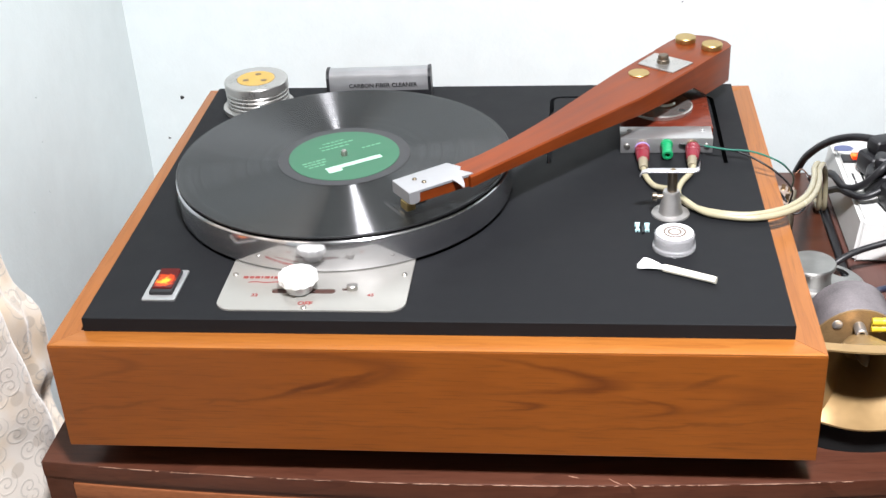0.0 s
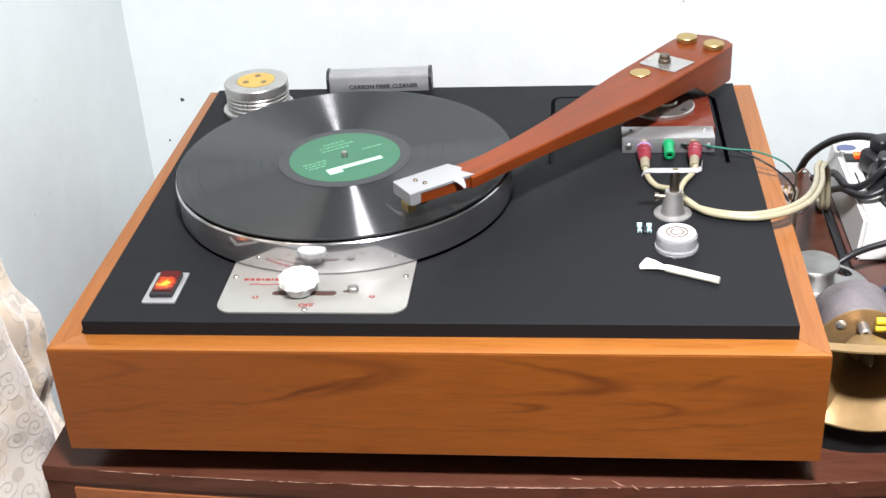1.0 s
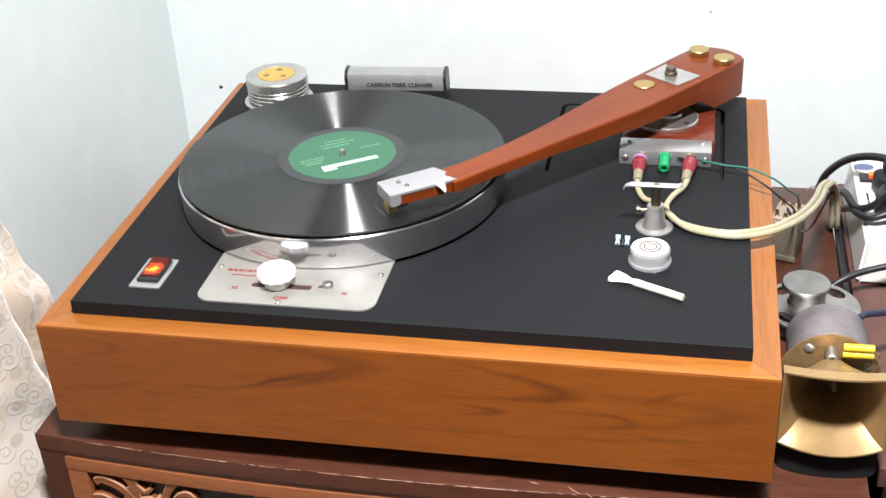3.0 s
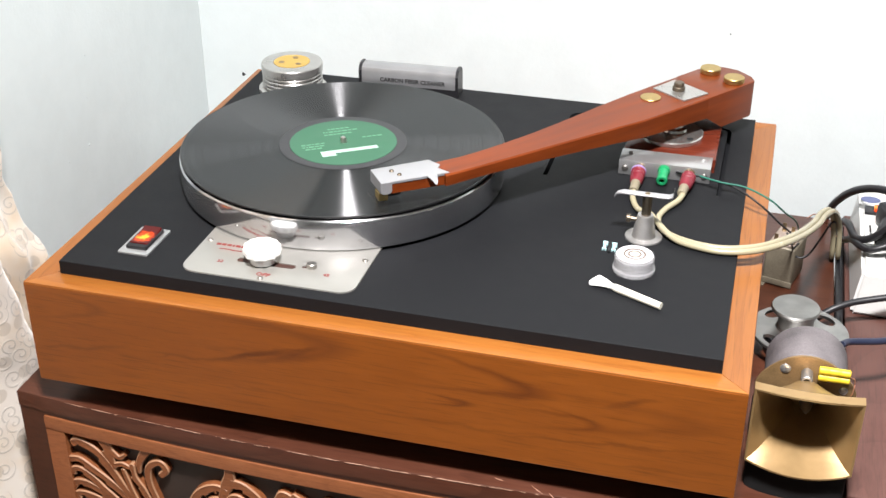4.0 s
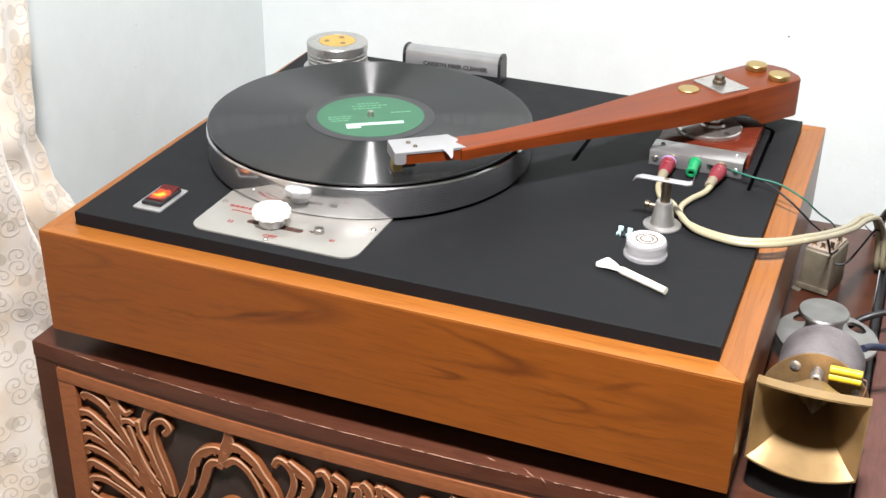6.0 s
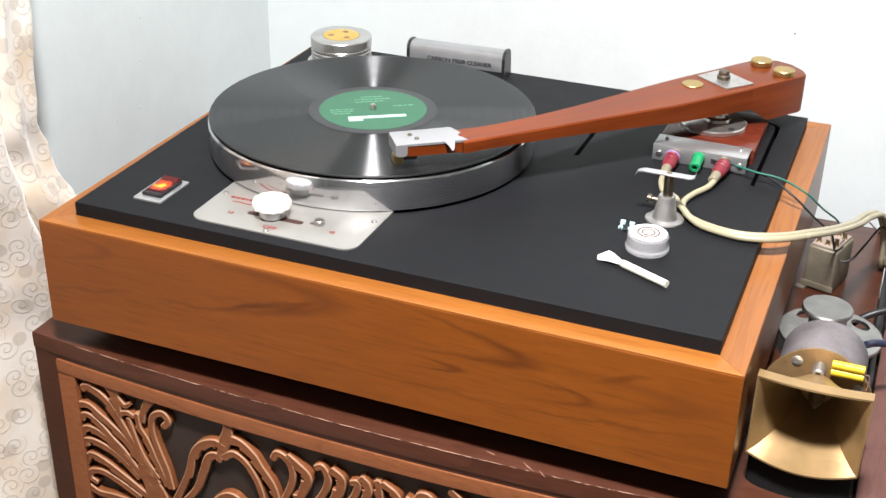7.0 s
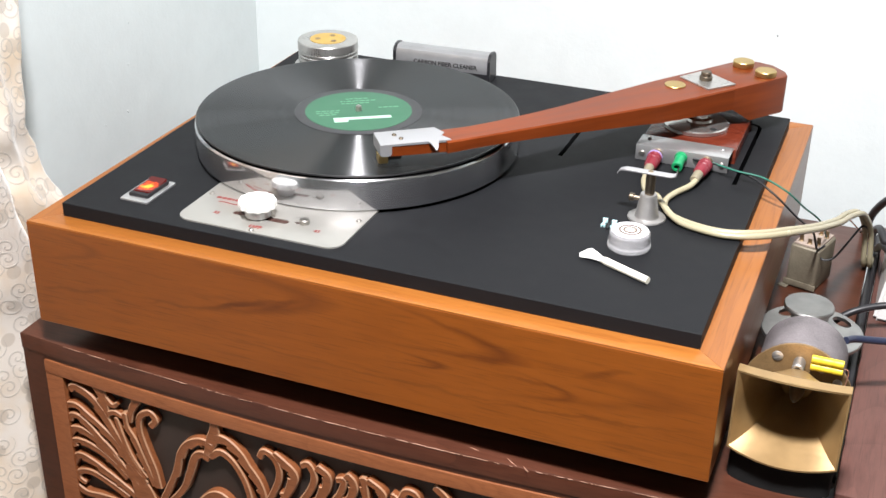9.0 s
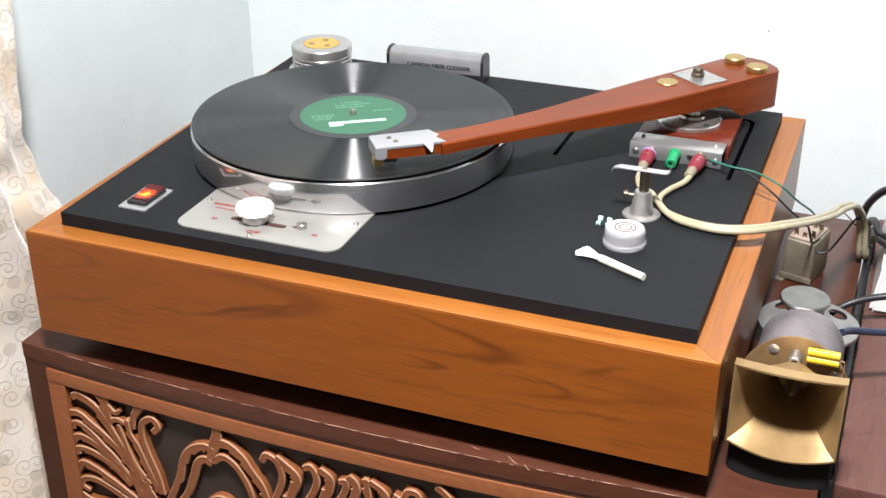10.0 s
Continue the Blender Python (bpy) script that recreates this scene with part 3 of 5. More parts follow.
# ---------------------------------------------------------------- carved cabinet under the turntable
CX0, CX1, CMID, CHALF = -0.036, 0.672, 0.300, 0.345


def bow(x):
    """The bowed front's y at x."""
    return 0.010 - 0.017 * (1 - ((x - CMID) / CHALF) ** 2)


def bowed_slab(x0, x1, off0, off1, z0, z1, bevel=0.0, n=28):
    """A slab with a bowed front: from off0 to off1 behind the bow (both bowed unless off1 is a y given as a tuple)."""
    xs = [x0 + (x1 - x0) * i / n for i in range(n + 1)]
    front = [(x, bow(x) + off0) for x in xs]
    back = [(x, off1[0] if isinstance(off1, tuple) else bow(x) + off1) for x in reversed(xs)]
    return prism(front + back, z0, z1, bevel)


def carved_leaf(points, w0, w1, w2, notch=0):
    """A flat carved frond: a ribbon along a smooth line in the panel's plane, with a raised middle and cut edges."""
    line = spline([(x, 0, z) for x, z in points], 14)
    n = len(line)
    bm = bmesh.new()
    rings = []
    for i, q in enumerate(line):
        d = (line[min(i + 1, n - 1)] - line[max(i - 1, 0)]).normalized()
        s = Vector((-d.z, 0, d.x))
        t = i / (n - 1)
        w = (w0 + (w1 - w0) * t / 0.5) if t < 0.5 else (w1 + (w2 - w1) * (t - 0.5) / 0.5)
        w *= 1.0 if i else 0.55
        w *= 0.86
        tooth = 1.0 + (0.75 * (1 - (t * notch * 1.3) % 1.0) if notch and t < 0.8 else 0.0)
        y = bow(q.x)
        prof = ((-w * tooth, 0.0072), (-w * tooth, 0.0013), (-w * tooth + 0.0011, 0.0), (0, 0.0004), (w - 0.0011, 0.0), (w, 0.0013), (w, 0.0072))
        rings.append([bm.verts.new((q.x + s.x * a, y + 0.001 + b, q.z + s.z * a)) for a, b in prof])
    k = len(rings[0])
    for a, b in zip(rings, rings[1:]):
        for j in range(k - 1):
            f = bm.faces.new((a[j], a[j + 1], b[j + 1], b[j]))
            # both bevels take the paler colour that paints in their highlight
            f.material_index = 1 if j in (1, 4) else 0
    bm.faces.new(rings[0]).material_index = 1
    bm.faces.new(rings[-1][::-1])
    bmesh.ops.recalc_face_normals(bm, faces=bm.faces)
    return bm


def cabinet():
    cab = thing("cabinet", (0.3, 0.27, 0), "dark brown wooden cabinet with bowed front and carved fretwork panel", "cabinet")
    top = part("top", bowed_slab(CX0, CX1, 0.0, (0.545,), 0.846, Z_TOP, 0.0015), M_CABINET, cab, "scuffed dark-stained top with worn front edge")
    # bare wood showing where the varnish of the front edge is chipped
    rnd = random.Random(11)
    for i in range(110):
        x = 0.0 + 0.62 * rnd.random() ** 0.9
        w = 0.002 + 0.020 * rnd.random() ** 2
        h = 0.00016 + 0.00028 * rnd.random() ** 2
        pts = [(x + w * k / 3, bow(x + w * k / 3) - 0.0004 + 0.0004 * rnd.random(), Z_TOP - 0.0008 + 0.0004 * rnd.random()) for k in range(4)]
        part("chip", tube(pts, h, 5, 2, (0.3, 1, 0.8, 0.2)), M_CHIP, top)
    for x, y, dx, dy in ((0.437, 0.004, 0.010, -0.007), (0.405, 0.006, 0.008, -0.002), (0.452, -0.001, 0.006, -0.006)):
        part("scratch", tube([(x, y, Z_TOP), (x + dx * 0.5, y + dy * 0.6, Z_TOP + 0.0001), (x + dx, y + dy, Z_TOP)], 0.0004, 5, 3, (0.3, 1, 0.4)), M_CHIP, top)
    part("body", bowed_slab(CX0 + 0.002, CX1 - 0.002, 0.020, (0.54,), 0.06, 0.846), M_CABINET, cab)
    for x0, x1 in ((CX0, -0.012), (0.648, CX1)):
        part("front_post", bowed_slab(x0, x1, 0.001, 0.020, 0.06, 0.846, 0, 4), M_CABINET, cab)
    part("top_rail", bowed_slab(-0.012, 0.648, 0.001, 0.020, 0.8415, 0.846), M_CABINET, cab)
    part("plinth_rail", bowed_slab(-0.012, 0.648, 0.001, 0.020, 0.06, 0.45), M_CABINET, cab)
    for x in (-0.02, 0.63):
        for y in (0.05, 0.48):
            part("foot", box(x, x + 0.03, y, y + 0.04, 0, 0.06, 0.002), M_CABINET, cab)
    panel = part("carved_panel", bowed_slab(-0.011, 0.647, 0.0082, 0.0195, 0.452, 0.8410), M_RECESS, cab, "fretwork panel of pale carved leaves on a dark ground")
    part("frame_rail", bowed_slab(-0.0110, 0.6470, -0.0004, 0.0081, 0.8270, 0.8408, 0.0012), M_CARVED, panel)
    part("frame_rail", bowed_slab(-0.0110, 0.6470, -0.0004, 0.0081, 0.4530, 0.4700, 0.0012), M_CARVED, panel)
    for x0, x1 in ((-0.0110, 0.0085), (0.6275, 0.6470)):
        part("frame_stile", bowed_slab(x0, x1, 0.0000, 0.0081, 0.4705, 0.8265, 0.0012, 4), M_CARVED, panel)
    fan_low = [
        ([(0.017, 0.813), (0.015, 0.817), (0.023, 0.819), (0.037, 0.813), (0.049, 0.800), (0.063, 0.777), (0.079, 0.752), (0.091, 0.734)], 0.0032, 0.0046, 0.0038, 3),
        ([(0.004, 0.795), (0.018, 0.798), (0.031, 0.791), (0.045, 0.782), (0.058, 0.772), (0.071, 0.755), (0.085, 0.739)], 0.0034, 0.0042, 0.0040, 3),
        ([(0.008, 0.779), (0.011, 0.785), (0.019, 0.786), (0.030, 0.780), (0.041, 0.770), (0.055, 0.758), (0.068, 0.742)], 0.0028, 0.0038, 0.0040, 2),
        ([(0.004, 0.762), (0.012, 0.770), (0.024, 0.771), (0.038, 0.765), (0.053, 0.755), (0.068, 0.742), (0.081, 0.728)], 0.0038, 0.0042, 0.0040, 3),
    ]
    fan_foot = [
        ([(0.011, 0.749), (0.009, 0.755), (0.020, 0.758), (0.036, 0.755), (0.052, 0.747), (0.070, 0.732)], 0.0030, 0.0038, 0.0042, 2),
        ([(0.003, 0.728), (0.014, 0.740), (0.029, 0.738), (0.045, 0.731), (0.061, 0.723), (0.077, 0.714)], 0.0040, 0.0042, 0.0044, 3),
        ([(0.018, 0.708), (0.010, 0.712), (0.012, 0.720), (0.027, 0.724), (0.046, 0.719), (0.069, 0.709)], 0.0032, 0.0040, 0.0046, 0),
        ([(0.004, 0.703), (0.018, 0.697), (0.036, 0.699), (0.056, 0.699), (0.078, 0.694)], 0.0036, 0.0042, 0.0046, 2),
        ([(0.072, 0.750), (0.082, 0.733), (0.089, 0.716), (0.093, 0.690)], 0.0050, 0.0130, 0.0160, 0),
    ]
    fan_high = [
        ([(0.064, 0.799), (0.067, 0.788), (0.072, 0.771), (0.079, 0.756), (0.092, 0.740)], 0.0030, 0.0036, 0.0038, 0),
        ([(0.075, 0.807), (0.076, 0.793), (0.083, 0.781), (0.089, 0.765), (0.095, 0.750), (0.101, 0.734)], 0.0026, 0.0038, 0.0042, 4),
        ([(0.103, 0.801), (0.109, 0.809), (0.103, 0.816), (0.092, 0.808), (0.090, 0.792), (0.095, 0.773), (0.102, 0.752), (0.105, 0.733)], 0.0040, 0.0040, 0.0048, 0),
        ([(0.050, 0.828), (0.053, 0.812), (0.056, 0.797)], 0.0064, 0.0050, 0.0024, 2),
        ([(0.054, 0.817), (0.062, 0.811), (0.069, 0.816)], 0.0040, 0.0034, 0.0020, 0),
        ([(0.056, 0.801), (0.064, 0.804), (0.072, 0.802)], 0.0034, 0.0036, 0.0030, 0),
        ([(0.092, 0.828), (0.083, 0.812), (0.081, 0.799)], 0.0058, 0.0040, 0.0022, 0),
    ]
    scroll_rise = [
        ([(0.106, 0.716), (0.125, 0.756), (0.133, 0.781), (0.143, 0.795), (0.157, 0.802), (0.168, 0.799)], 0.0032, 0.0044, 0.0048, 4),
        ([(0.106, 0.708), (0.132, 0.740), (0.142, 0.763), (0.149, 0.782), (0.157, 0.788), (0.164, 0.785)], 0.0036, 0.0050, 0.0044, 0),
        ([(0.172, 0.829), (0.1715, 0.816), (0.166, 0.800), (0.160, 0.783)], 0.0046, 0.0074, 0.0036, 0),
        ([(0.172, 0.812), (0.184, 0.810), (0.196, 0.801), (0.204, 0.789), (0.213, 0.777), (0.218, 0.762), (0.218, 0.738)], 0.0048, 0.0046, 0.0040, 4),
        ([(0.165, 0.788), (0.176, 0.796), (0.187, 0.791), (0.196, 0.779), (0.202, 0.764), (0.207, 0.738)], 0.0046, 0.0038, 0.0038, 0),
        ([(0.152, 0.733), (0.164, 0.744), (0.175, 0.746), (0.187, 0.737)], 0.0050, 0.0066, 0.0048, 3),
    ]
    scroll_run = [
        ([(0.216, 0.803), (0.221, 0.811), (0.231, 0.806), (0.235, 0.792), (0.230, 0.773), (0.214, 0.740)], 0.0040, 0.0040, 0.0038, 0),
        ([(0.230, 0.812), (0.240, 0.805), (0.249, 0.797), (0.249, 0.787), (0.239, 0.766), (0.226, 0.740)], 0.0040, 0.0048, 0.0040, 4),
        ([(0.257, 0.807), (0.264, 0.810), (0.269, 0.797), (0.262, 0.778), (0.242, 0.748)], 0.0038, 0.0042, 0.0038, 0),
        ([(0.272, 0.811), (0.282, 0.803), (0.280, 0.789), (0.272, 0.774), (0.256, 0.748)], 0.0038, 0.0048, 0.0040, 3),
        ([(0.290, 0.802), (0.297, 0.803), (0.292, 0.786), (0.274, 0.760)], 0.0036, 0.0040, 0.0038, 0),
        ([(0.300, 0.811), (0.306, 0.804), (0.305, 0.791), (0.288, 0.762)], 0.0038, 0.0044, 0.0038, 3),
    ]
    scroll_end = [
        ([(0.316, 0.812), (0.317, 0.798), (0.320, 0.775)], 0.0034, 0.0038, 0.0034, 2),
        ([(0.319, 0.811), (0.331, 0.803), (0.333, 0.795), (0.326, 0.774)], 0.0034, 0.0042, 0.0034, 3),
        ([(0.340, 0.802), (0.348, 0.799), (0.354, 0.809), (0.363, 0.807), (0.367, 0.790)], 0.0036, 0.0042, 0.0034, 0),
        ([(0.380, 0.822), (0.392, 0.806), (0.388, 0.780)], 0.0034, 0.0044, 0.0034, 3),
    ]
    for pts, a, b, c, teeth in fan_low + fan_foot + fan_high + scroll_rise + scroll_run + scroll_end:
        part("carved_leaf", carved_leaf(pts, a, b, c, teeth), M_CARVED, panel, second=M_EDGELIT)


# paler leaf bevels: the light their rounded edges catch, put into the colour
M_EDGELIT = speckled("leaf_edge_highlight", (0.36, 0.19, 0.105), 0.55, 0, 0.15, 80)
M_CHIP = speckled("bare_wood", (0.40, 0.23, 0.16), 0.7)
cabinet()


def side_cabinet():
    cab = thing("side_cabinet", (1.0, 0.3, 0), "dark reddish-brown wooden cabinet standing against the carved one", "cabinet")
    part("top", box(0.682, 1.35, 0.060, 0.560, 0.842, Z_TOP, 0.002), M_CABINET2, cab)
    part("body", box(0.690, 1.34, 0.072, 0.555, 0.05, 0.842), M_CABINET2, cab)
    for x in (0.70, 1.30):
        for y in (0.09, 0.51):
            part("foot", box(x, x + 0.03, y, y + 0.03, 0, 0.05), M_CABINET2, cab)


M_CABINET2 = grained("worn_red_brown_wood", (0.128, 0.056, 0.043), (0.104, 0.044, 0.034), (0.064, 0.026, 0.020), 0.48, "y", 10, 0.2, 0.4, (), 0.45)
side_cabinet()

# ---------------------------------------------------------------- turntable
PW, PD, PY0, PZ0, PZ1, RIM = 0.5940, 0.5030, -0.0020, 0.8895, 0.9875, 0.0205
DX0, DX1, DY0, DY1, DZ = 0.0236, 0.5728, 0.0188, 0.4785, 1.0
PCX, PCY, PR = 0.2005, 0.2385, 0.1525


def mitred(points, z0, z1, bevel=0.0010):
    bm = prism(points, z0, z1)
    bmesh.ops.bevel(bm, geom=[e for e in bm.edges if abs(e.verts[0].co.z - e.verts[1].co.z) < 1e-6 or e.is_manifold], offset=bevel, segments=2, affect="EDGES", profile=0.5)
    return bm


def turntable():
    tt = thing("turntable", (PW / 2, PD / 2, Z_TOP), "belt-era record player in a teak plinth with black deck", "turntable")
    r, q = RIM, 0.0232
    veneer = 0.0012
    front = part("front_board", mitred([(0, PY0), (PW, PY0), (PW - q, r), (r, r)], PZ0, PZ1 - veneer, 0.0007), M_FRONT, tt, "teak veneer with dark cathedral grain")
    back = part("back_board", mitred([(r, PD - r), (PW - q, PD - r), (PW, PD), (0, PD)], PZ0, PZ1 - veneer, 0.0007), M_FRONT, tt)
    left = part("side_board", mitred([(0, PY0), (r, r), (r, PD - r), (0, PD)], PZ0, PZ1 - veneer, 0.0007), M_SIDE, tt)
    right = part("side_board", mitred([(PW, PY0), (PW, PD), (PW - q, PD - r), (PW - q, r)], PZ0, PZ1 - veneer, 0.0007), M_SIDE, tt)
    e = 0.0003
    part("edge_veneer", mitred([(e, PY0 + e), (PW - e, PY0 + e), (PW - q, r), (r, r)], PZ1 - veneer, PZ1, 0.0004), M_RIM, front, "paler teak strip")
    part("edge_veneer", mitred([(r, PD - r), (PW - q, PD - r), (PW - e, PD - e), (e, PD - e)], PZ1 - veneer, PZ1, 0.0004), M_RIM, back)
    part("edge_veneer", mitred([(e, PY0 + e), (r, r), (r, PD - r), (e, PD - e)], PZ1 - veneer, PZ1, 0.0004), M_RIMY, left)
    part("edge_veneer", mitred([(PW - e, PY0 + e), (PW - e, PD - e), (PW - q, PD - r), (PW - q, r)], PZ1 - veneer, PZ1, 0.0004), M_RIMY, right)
    part("bottom_board", box(0.016, PW - 0.016, 0.016, PD - 0.016, PZ0 - 0.006, PZ0 - 0.0002), M_BLACK, tt)
    for x in (0.09, PW - 0.09):
        for y in (0.08, PD - 0.07):
            part("foot", rod((x, y, Z_TOP), 0.018, PZ0 - 0.006 - Z_TOP, 0.002), M_RUBBER, tt, "black rubber foot")
    # deck with the slot that frees the arm's suspended corner
    deck = prism([(DX0, DY0), (DX1, DY0), (DX1 - 0.001, DY1), (DX0 - 0.0055, DY1)], 0.968, DZ, 0.0006)
    sw = 0.0042
    outer = rounded(0.3825, 0.5500, 0.2900, 0.4480, (0.0, 0.0, 0.012, 0.012), 6)
    inner = rounded(0.3825 + sw, 0.5500 - sw, 0.2800, 0.4480 - sw, (0.0, 0.0, 0.008, 0.008), 6)
    ring = cut(prism(outer, 0.985, 1.02), prism(inner, 0.97, 1.03))
    deck = cut(deck, ring, lathe([(0, 0.990), (0.1515, 0.990), (0.1515, 1.01), (0, 1.01)], (PCX, PCY, 0), 96))
    part("deck", deck, M_DECK, tt, "matt black laminated deck", smooth=False)
    # platter
    prof = [(0, 1.0022), (PR - 0.004, 1.0022), (PR - 0.0012, 1.0026), (PR - 0.0010, 1.0030), (PR, 1.0285), (PR - 0.0003, 1.0297), (PR - 0.0012, 1.0306), (PR - 0.0025, 1.0308), (0.05, 1.0308), (0, 1.0308)]
    plat = part("platter", lathe(prof, (PCX, PCY, 0), 160), M_PLATTER, tt, "polished aluminium platter")
    part("mat", lathe([(0, 1.0308), (PR - 0.006, 1.0308), (PR - 0.006, 1.0325), (0, 1.0325)], (PCX, PCY, 0), 96), M_RUBBER, plat)
    part("spindle", lathe([(0, 1.030), (0.0030, 1.030), (0.0030, 1.0375), (0.0024, 1.0392), (0.0011, 1.0400), (0, 1.0402)], (PCX, PCY, 0), 24), M_STEEL, plat, "bright steel spindle")
    # control plate
    plate = prism(rounded(0.1270, 0.2785, 0.0310, 0.1250, (0.013, 0.013, 0.002, 0.002), 6), 1.0, 1.0015, 0.0003)
    plate = cut(plate, prism(rounded(0.168, 0.2200, 0.0553, 0.0625, (0.0034,) * 4, 5), 0.9985, 1.004), prism(rounded(0.2245, 0.2310, 0.0600, 0.0635, (0.0016,) * 4, 4), 0.9985, 1.004))
    plate = part("control_plate", plate, M_PLATE, tt, "satin metal speed-control plate with red markings")
    part("slot_floor", box(0.167, 0.233, 0.0545, 0.0645, 1.0002, 1.0006), M_SLOTWOOD, plate)
    for x, y in ((0.1325, 0.0835), (0.2722, 0.0850), (0.1985, 0.0345)):
        slotted_screw(plate, (x, y, 1.0015), 0.0026)
    part("stop_screw", lathe([(0, 0.0042), (0.0035, 0.0042), (0.0043, 0.0036), (0.0043, 0)], (0.2330, 0.0625, 1.0015), 20, None, (18, 0.03)), M_STEEL, plate)
    part("speed_mark", lettering("33", 0.0056, pose(0.1555, 0.0520, 1.0016), 0.0001), M_INKRED, plate, "red 33 marking", smooth=False)
    part("speed_mark", lettering("45", 0.0056, pose(0.2490, 0.0535, 1.0016), 0.0001), M_INKRED, plate, "red 45 marking", smooth=False)
    part("off_mark", lettering("OFF", 0.0068, pose(0.1985, 0.0405, 1.0016), 0.0001), M_INKRED, plate, "red OFF marking", smooth=False)
    xs = 0.1405
    for w in (0.004, 0.0035, 0.004, 0.0016, 0.0042, 0.0016, 0.004, 0.0035, 0.003):
        part("badge_bar", box(xs, xs + w, 0.0775, 0.0805, 1.0015, 1.0018), M_INKRED, plate)
        xs += w + 0.0011
    part("badge_bar", tube([(0.146, 0.0715, 1.0015), (0.152, 0.0722, 1.0016), (0.160, 0.0712, 1.0016), (0.170, 0.0720, 1.0016), (0.178, 0.0712, 1.0015)], 0.0005, 5, 5), M_INKRED, plate)
    knob = part("speed_knob", lathe([(0, 0.0160), (0.0128, 0.0160), (0.0148, 0.0154), (0.0156, 0.0142), (0.0158, 0.0098), (0.0152, 0.0088), (0, 0.0086)], (0.1905, 0.0605, 1.0015), 120, None, (12, 0.035)), M_WHITE, plate, "white scalloped plastic knob")
    part("knob_collar", lathe([(0, 0.0086), (0.0108, 0.0086), (0.0110, 0.0078), (0.0110, 0.0012), (0.0104, 0.0004), (0, 0.0004)], (0.1905, 0.0605, 1.0015), 48), M_ALU, knob, "turned silver collar")
    # mains switch
    bez = part("switch_bezel", prism(rounded(0.0645, 0.0920, 0.0440, 0.0900, (0.0015,) * 4, 3), 1.0, 1.0016, 0.0004), M_ALU, tt, "brushed silver switch plate")
    fr = part("switch_frame", cut(prism(rounded(0.0690, 0.0880, 0.0510, 0.0855, (0.0012,) * 4, 3), 1.0016, 1.0046, 0.0008), box(0.0703, 0.0867, 0.0560, 0.0843, 1.0022, 1.01)), M_BLACK, bez)
    rock = bmesh.new()
    prof = [(0.0564, 1.0024), (0.0840, 1.0024), (0.0840, 1.0066), (0.0780, 1.0056), (0.0720, 1.0048), (0.0660, 1.0046), (0.0564, 1.0054)]
    lo = [rock.verts.new((0.0706, y, z)) for y, z in prof]
    hi = [rock.verts.new((0.0864, y, z)) for y, z in prof]
    rock.faces.new(lo)
    rock.faces.new(hi[::-1])
    for i in range(len(prof)):
        rock.faces.new((lo[i], lo[(i + 1) % len(prof)], hi[(i + 1) % len(prof)], hi[i]))
    bmesh.ops.recalc_face_normals(rock, faces=rock.faces)
    part("rocker", rock, M_ROCKER, fr, "glowing red neon rocker")
    return tt


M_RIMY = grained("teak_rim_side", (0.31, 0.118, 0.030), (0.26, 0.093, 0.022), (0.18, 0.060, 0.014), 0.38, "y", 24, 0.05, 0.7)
M_SLOTWOOD = speckled("slot_shadow_brown", (0.05, 0.018, 0.012), 0.6)
M_ROCKER = glowing("neon_rocker", (1.0, 0.60, 0.04), (0.10, 0.002, 0.001), 1.4, (0.0775, 0.0680, 1.0050), 0.0105)
turntable()


# ---------------------------------------------------------------- record
def record():
    z0, z1 = 1.0326, 1.0345
    rec = thing("vinyl_record", (PCX, PCY, z0), "black vinyl record with green paper label lying on the platter", "record")
    R = 0.1515
    hole = 0.0032
    prof = [(hole, z0), (R - 0.002, z0), (R - 0.0005, z0 + 0.0003), (R, z0 + 0.0009), (R - 0.0006, z1 - 0.0001), (R - 0.0035, z1 - 0.0003), (R - 0.006, z1 - 0.0005), (0.0600, z1 - 0.0005), (0.0598, z1 - 0.0004), (hole, z1 - 0.0004), (hole, z0)]
    disc = part("disc", lathe(prof, (PCX, PCY, 0), 180), M_VINYL, rec, "grooved glossy black vinyl", at=(PCX, PCY, z0))
    part("run_out", lathe([(0.0505, z1 - 0.0004), (0.0595, z1 - 0.0004), (0.0595, z1 - 0.0002), (0.0505, z1 - 0.0002), (0.0505, z1 - 0.0004)], (PCX, PCY, 0), 96), M_DEADWAX, rec)
    lab = part("label", lathe([(hole, z1 - 0.0004), (0.0503, z1 - 0.0004), (0.0503, z1), (hole, z1), (hole, z1 - 0.0004)], (PCX, PCY, 0), 96), M_LABEL, rec, "green paper label with pale print")

    def bar(u, v, w, h, ink=M_PRINT):
        a = radians(33)
        m = Matrix.Translation((PCX, PCY, z1)) @ Matrix.Rotation(a, 4, "Z")
        part("print_bar", prism([(u, v), (u + w, v), (u + w, v + h), (u, v + h)], 0.0, 0.00012, 0, None, m), ink, lab)

    bar(-0.026, -0.0225, 0.054, 0.0062)
    bar(-0.026, -0.0275, 0.013, 0.0052)
    rnd = random.Random(3)
    for v, u0, total in ((0.030, -0.008, 0.020), (0.024, -0.014, 0.030), (0.018, -0.014, 0.026), (0.001, -0.040, 0.022), (-0.004, -0.040, 0.020), (-0.009, -0.038, 0.016), (0.004, 0.020, 0.018)):
        u = u0
        while u < u0 + total:
            w = 0.0015 + 0.0035 * rnd.random()
            bar(u, v, w, 0.0022, M_TEXT)
            u += w + 0.0012


record()


# ---------------------------------------------------------------- tonearm and its board
PIV = Vector((0.494, 0.400, 0))


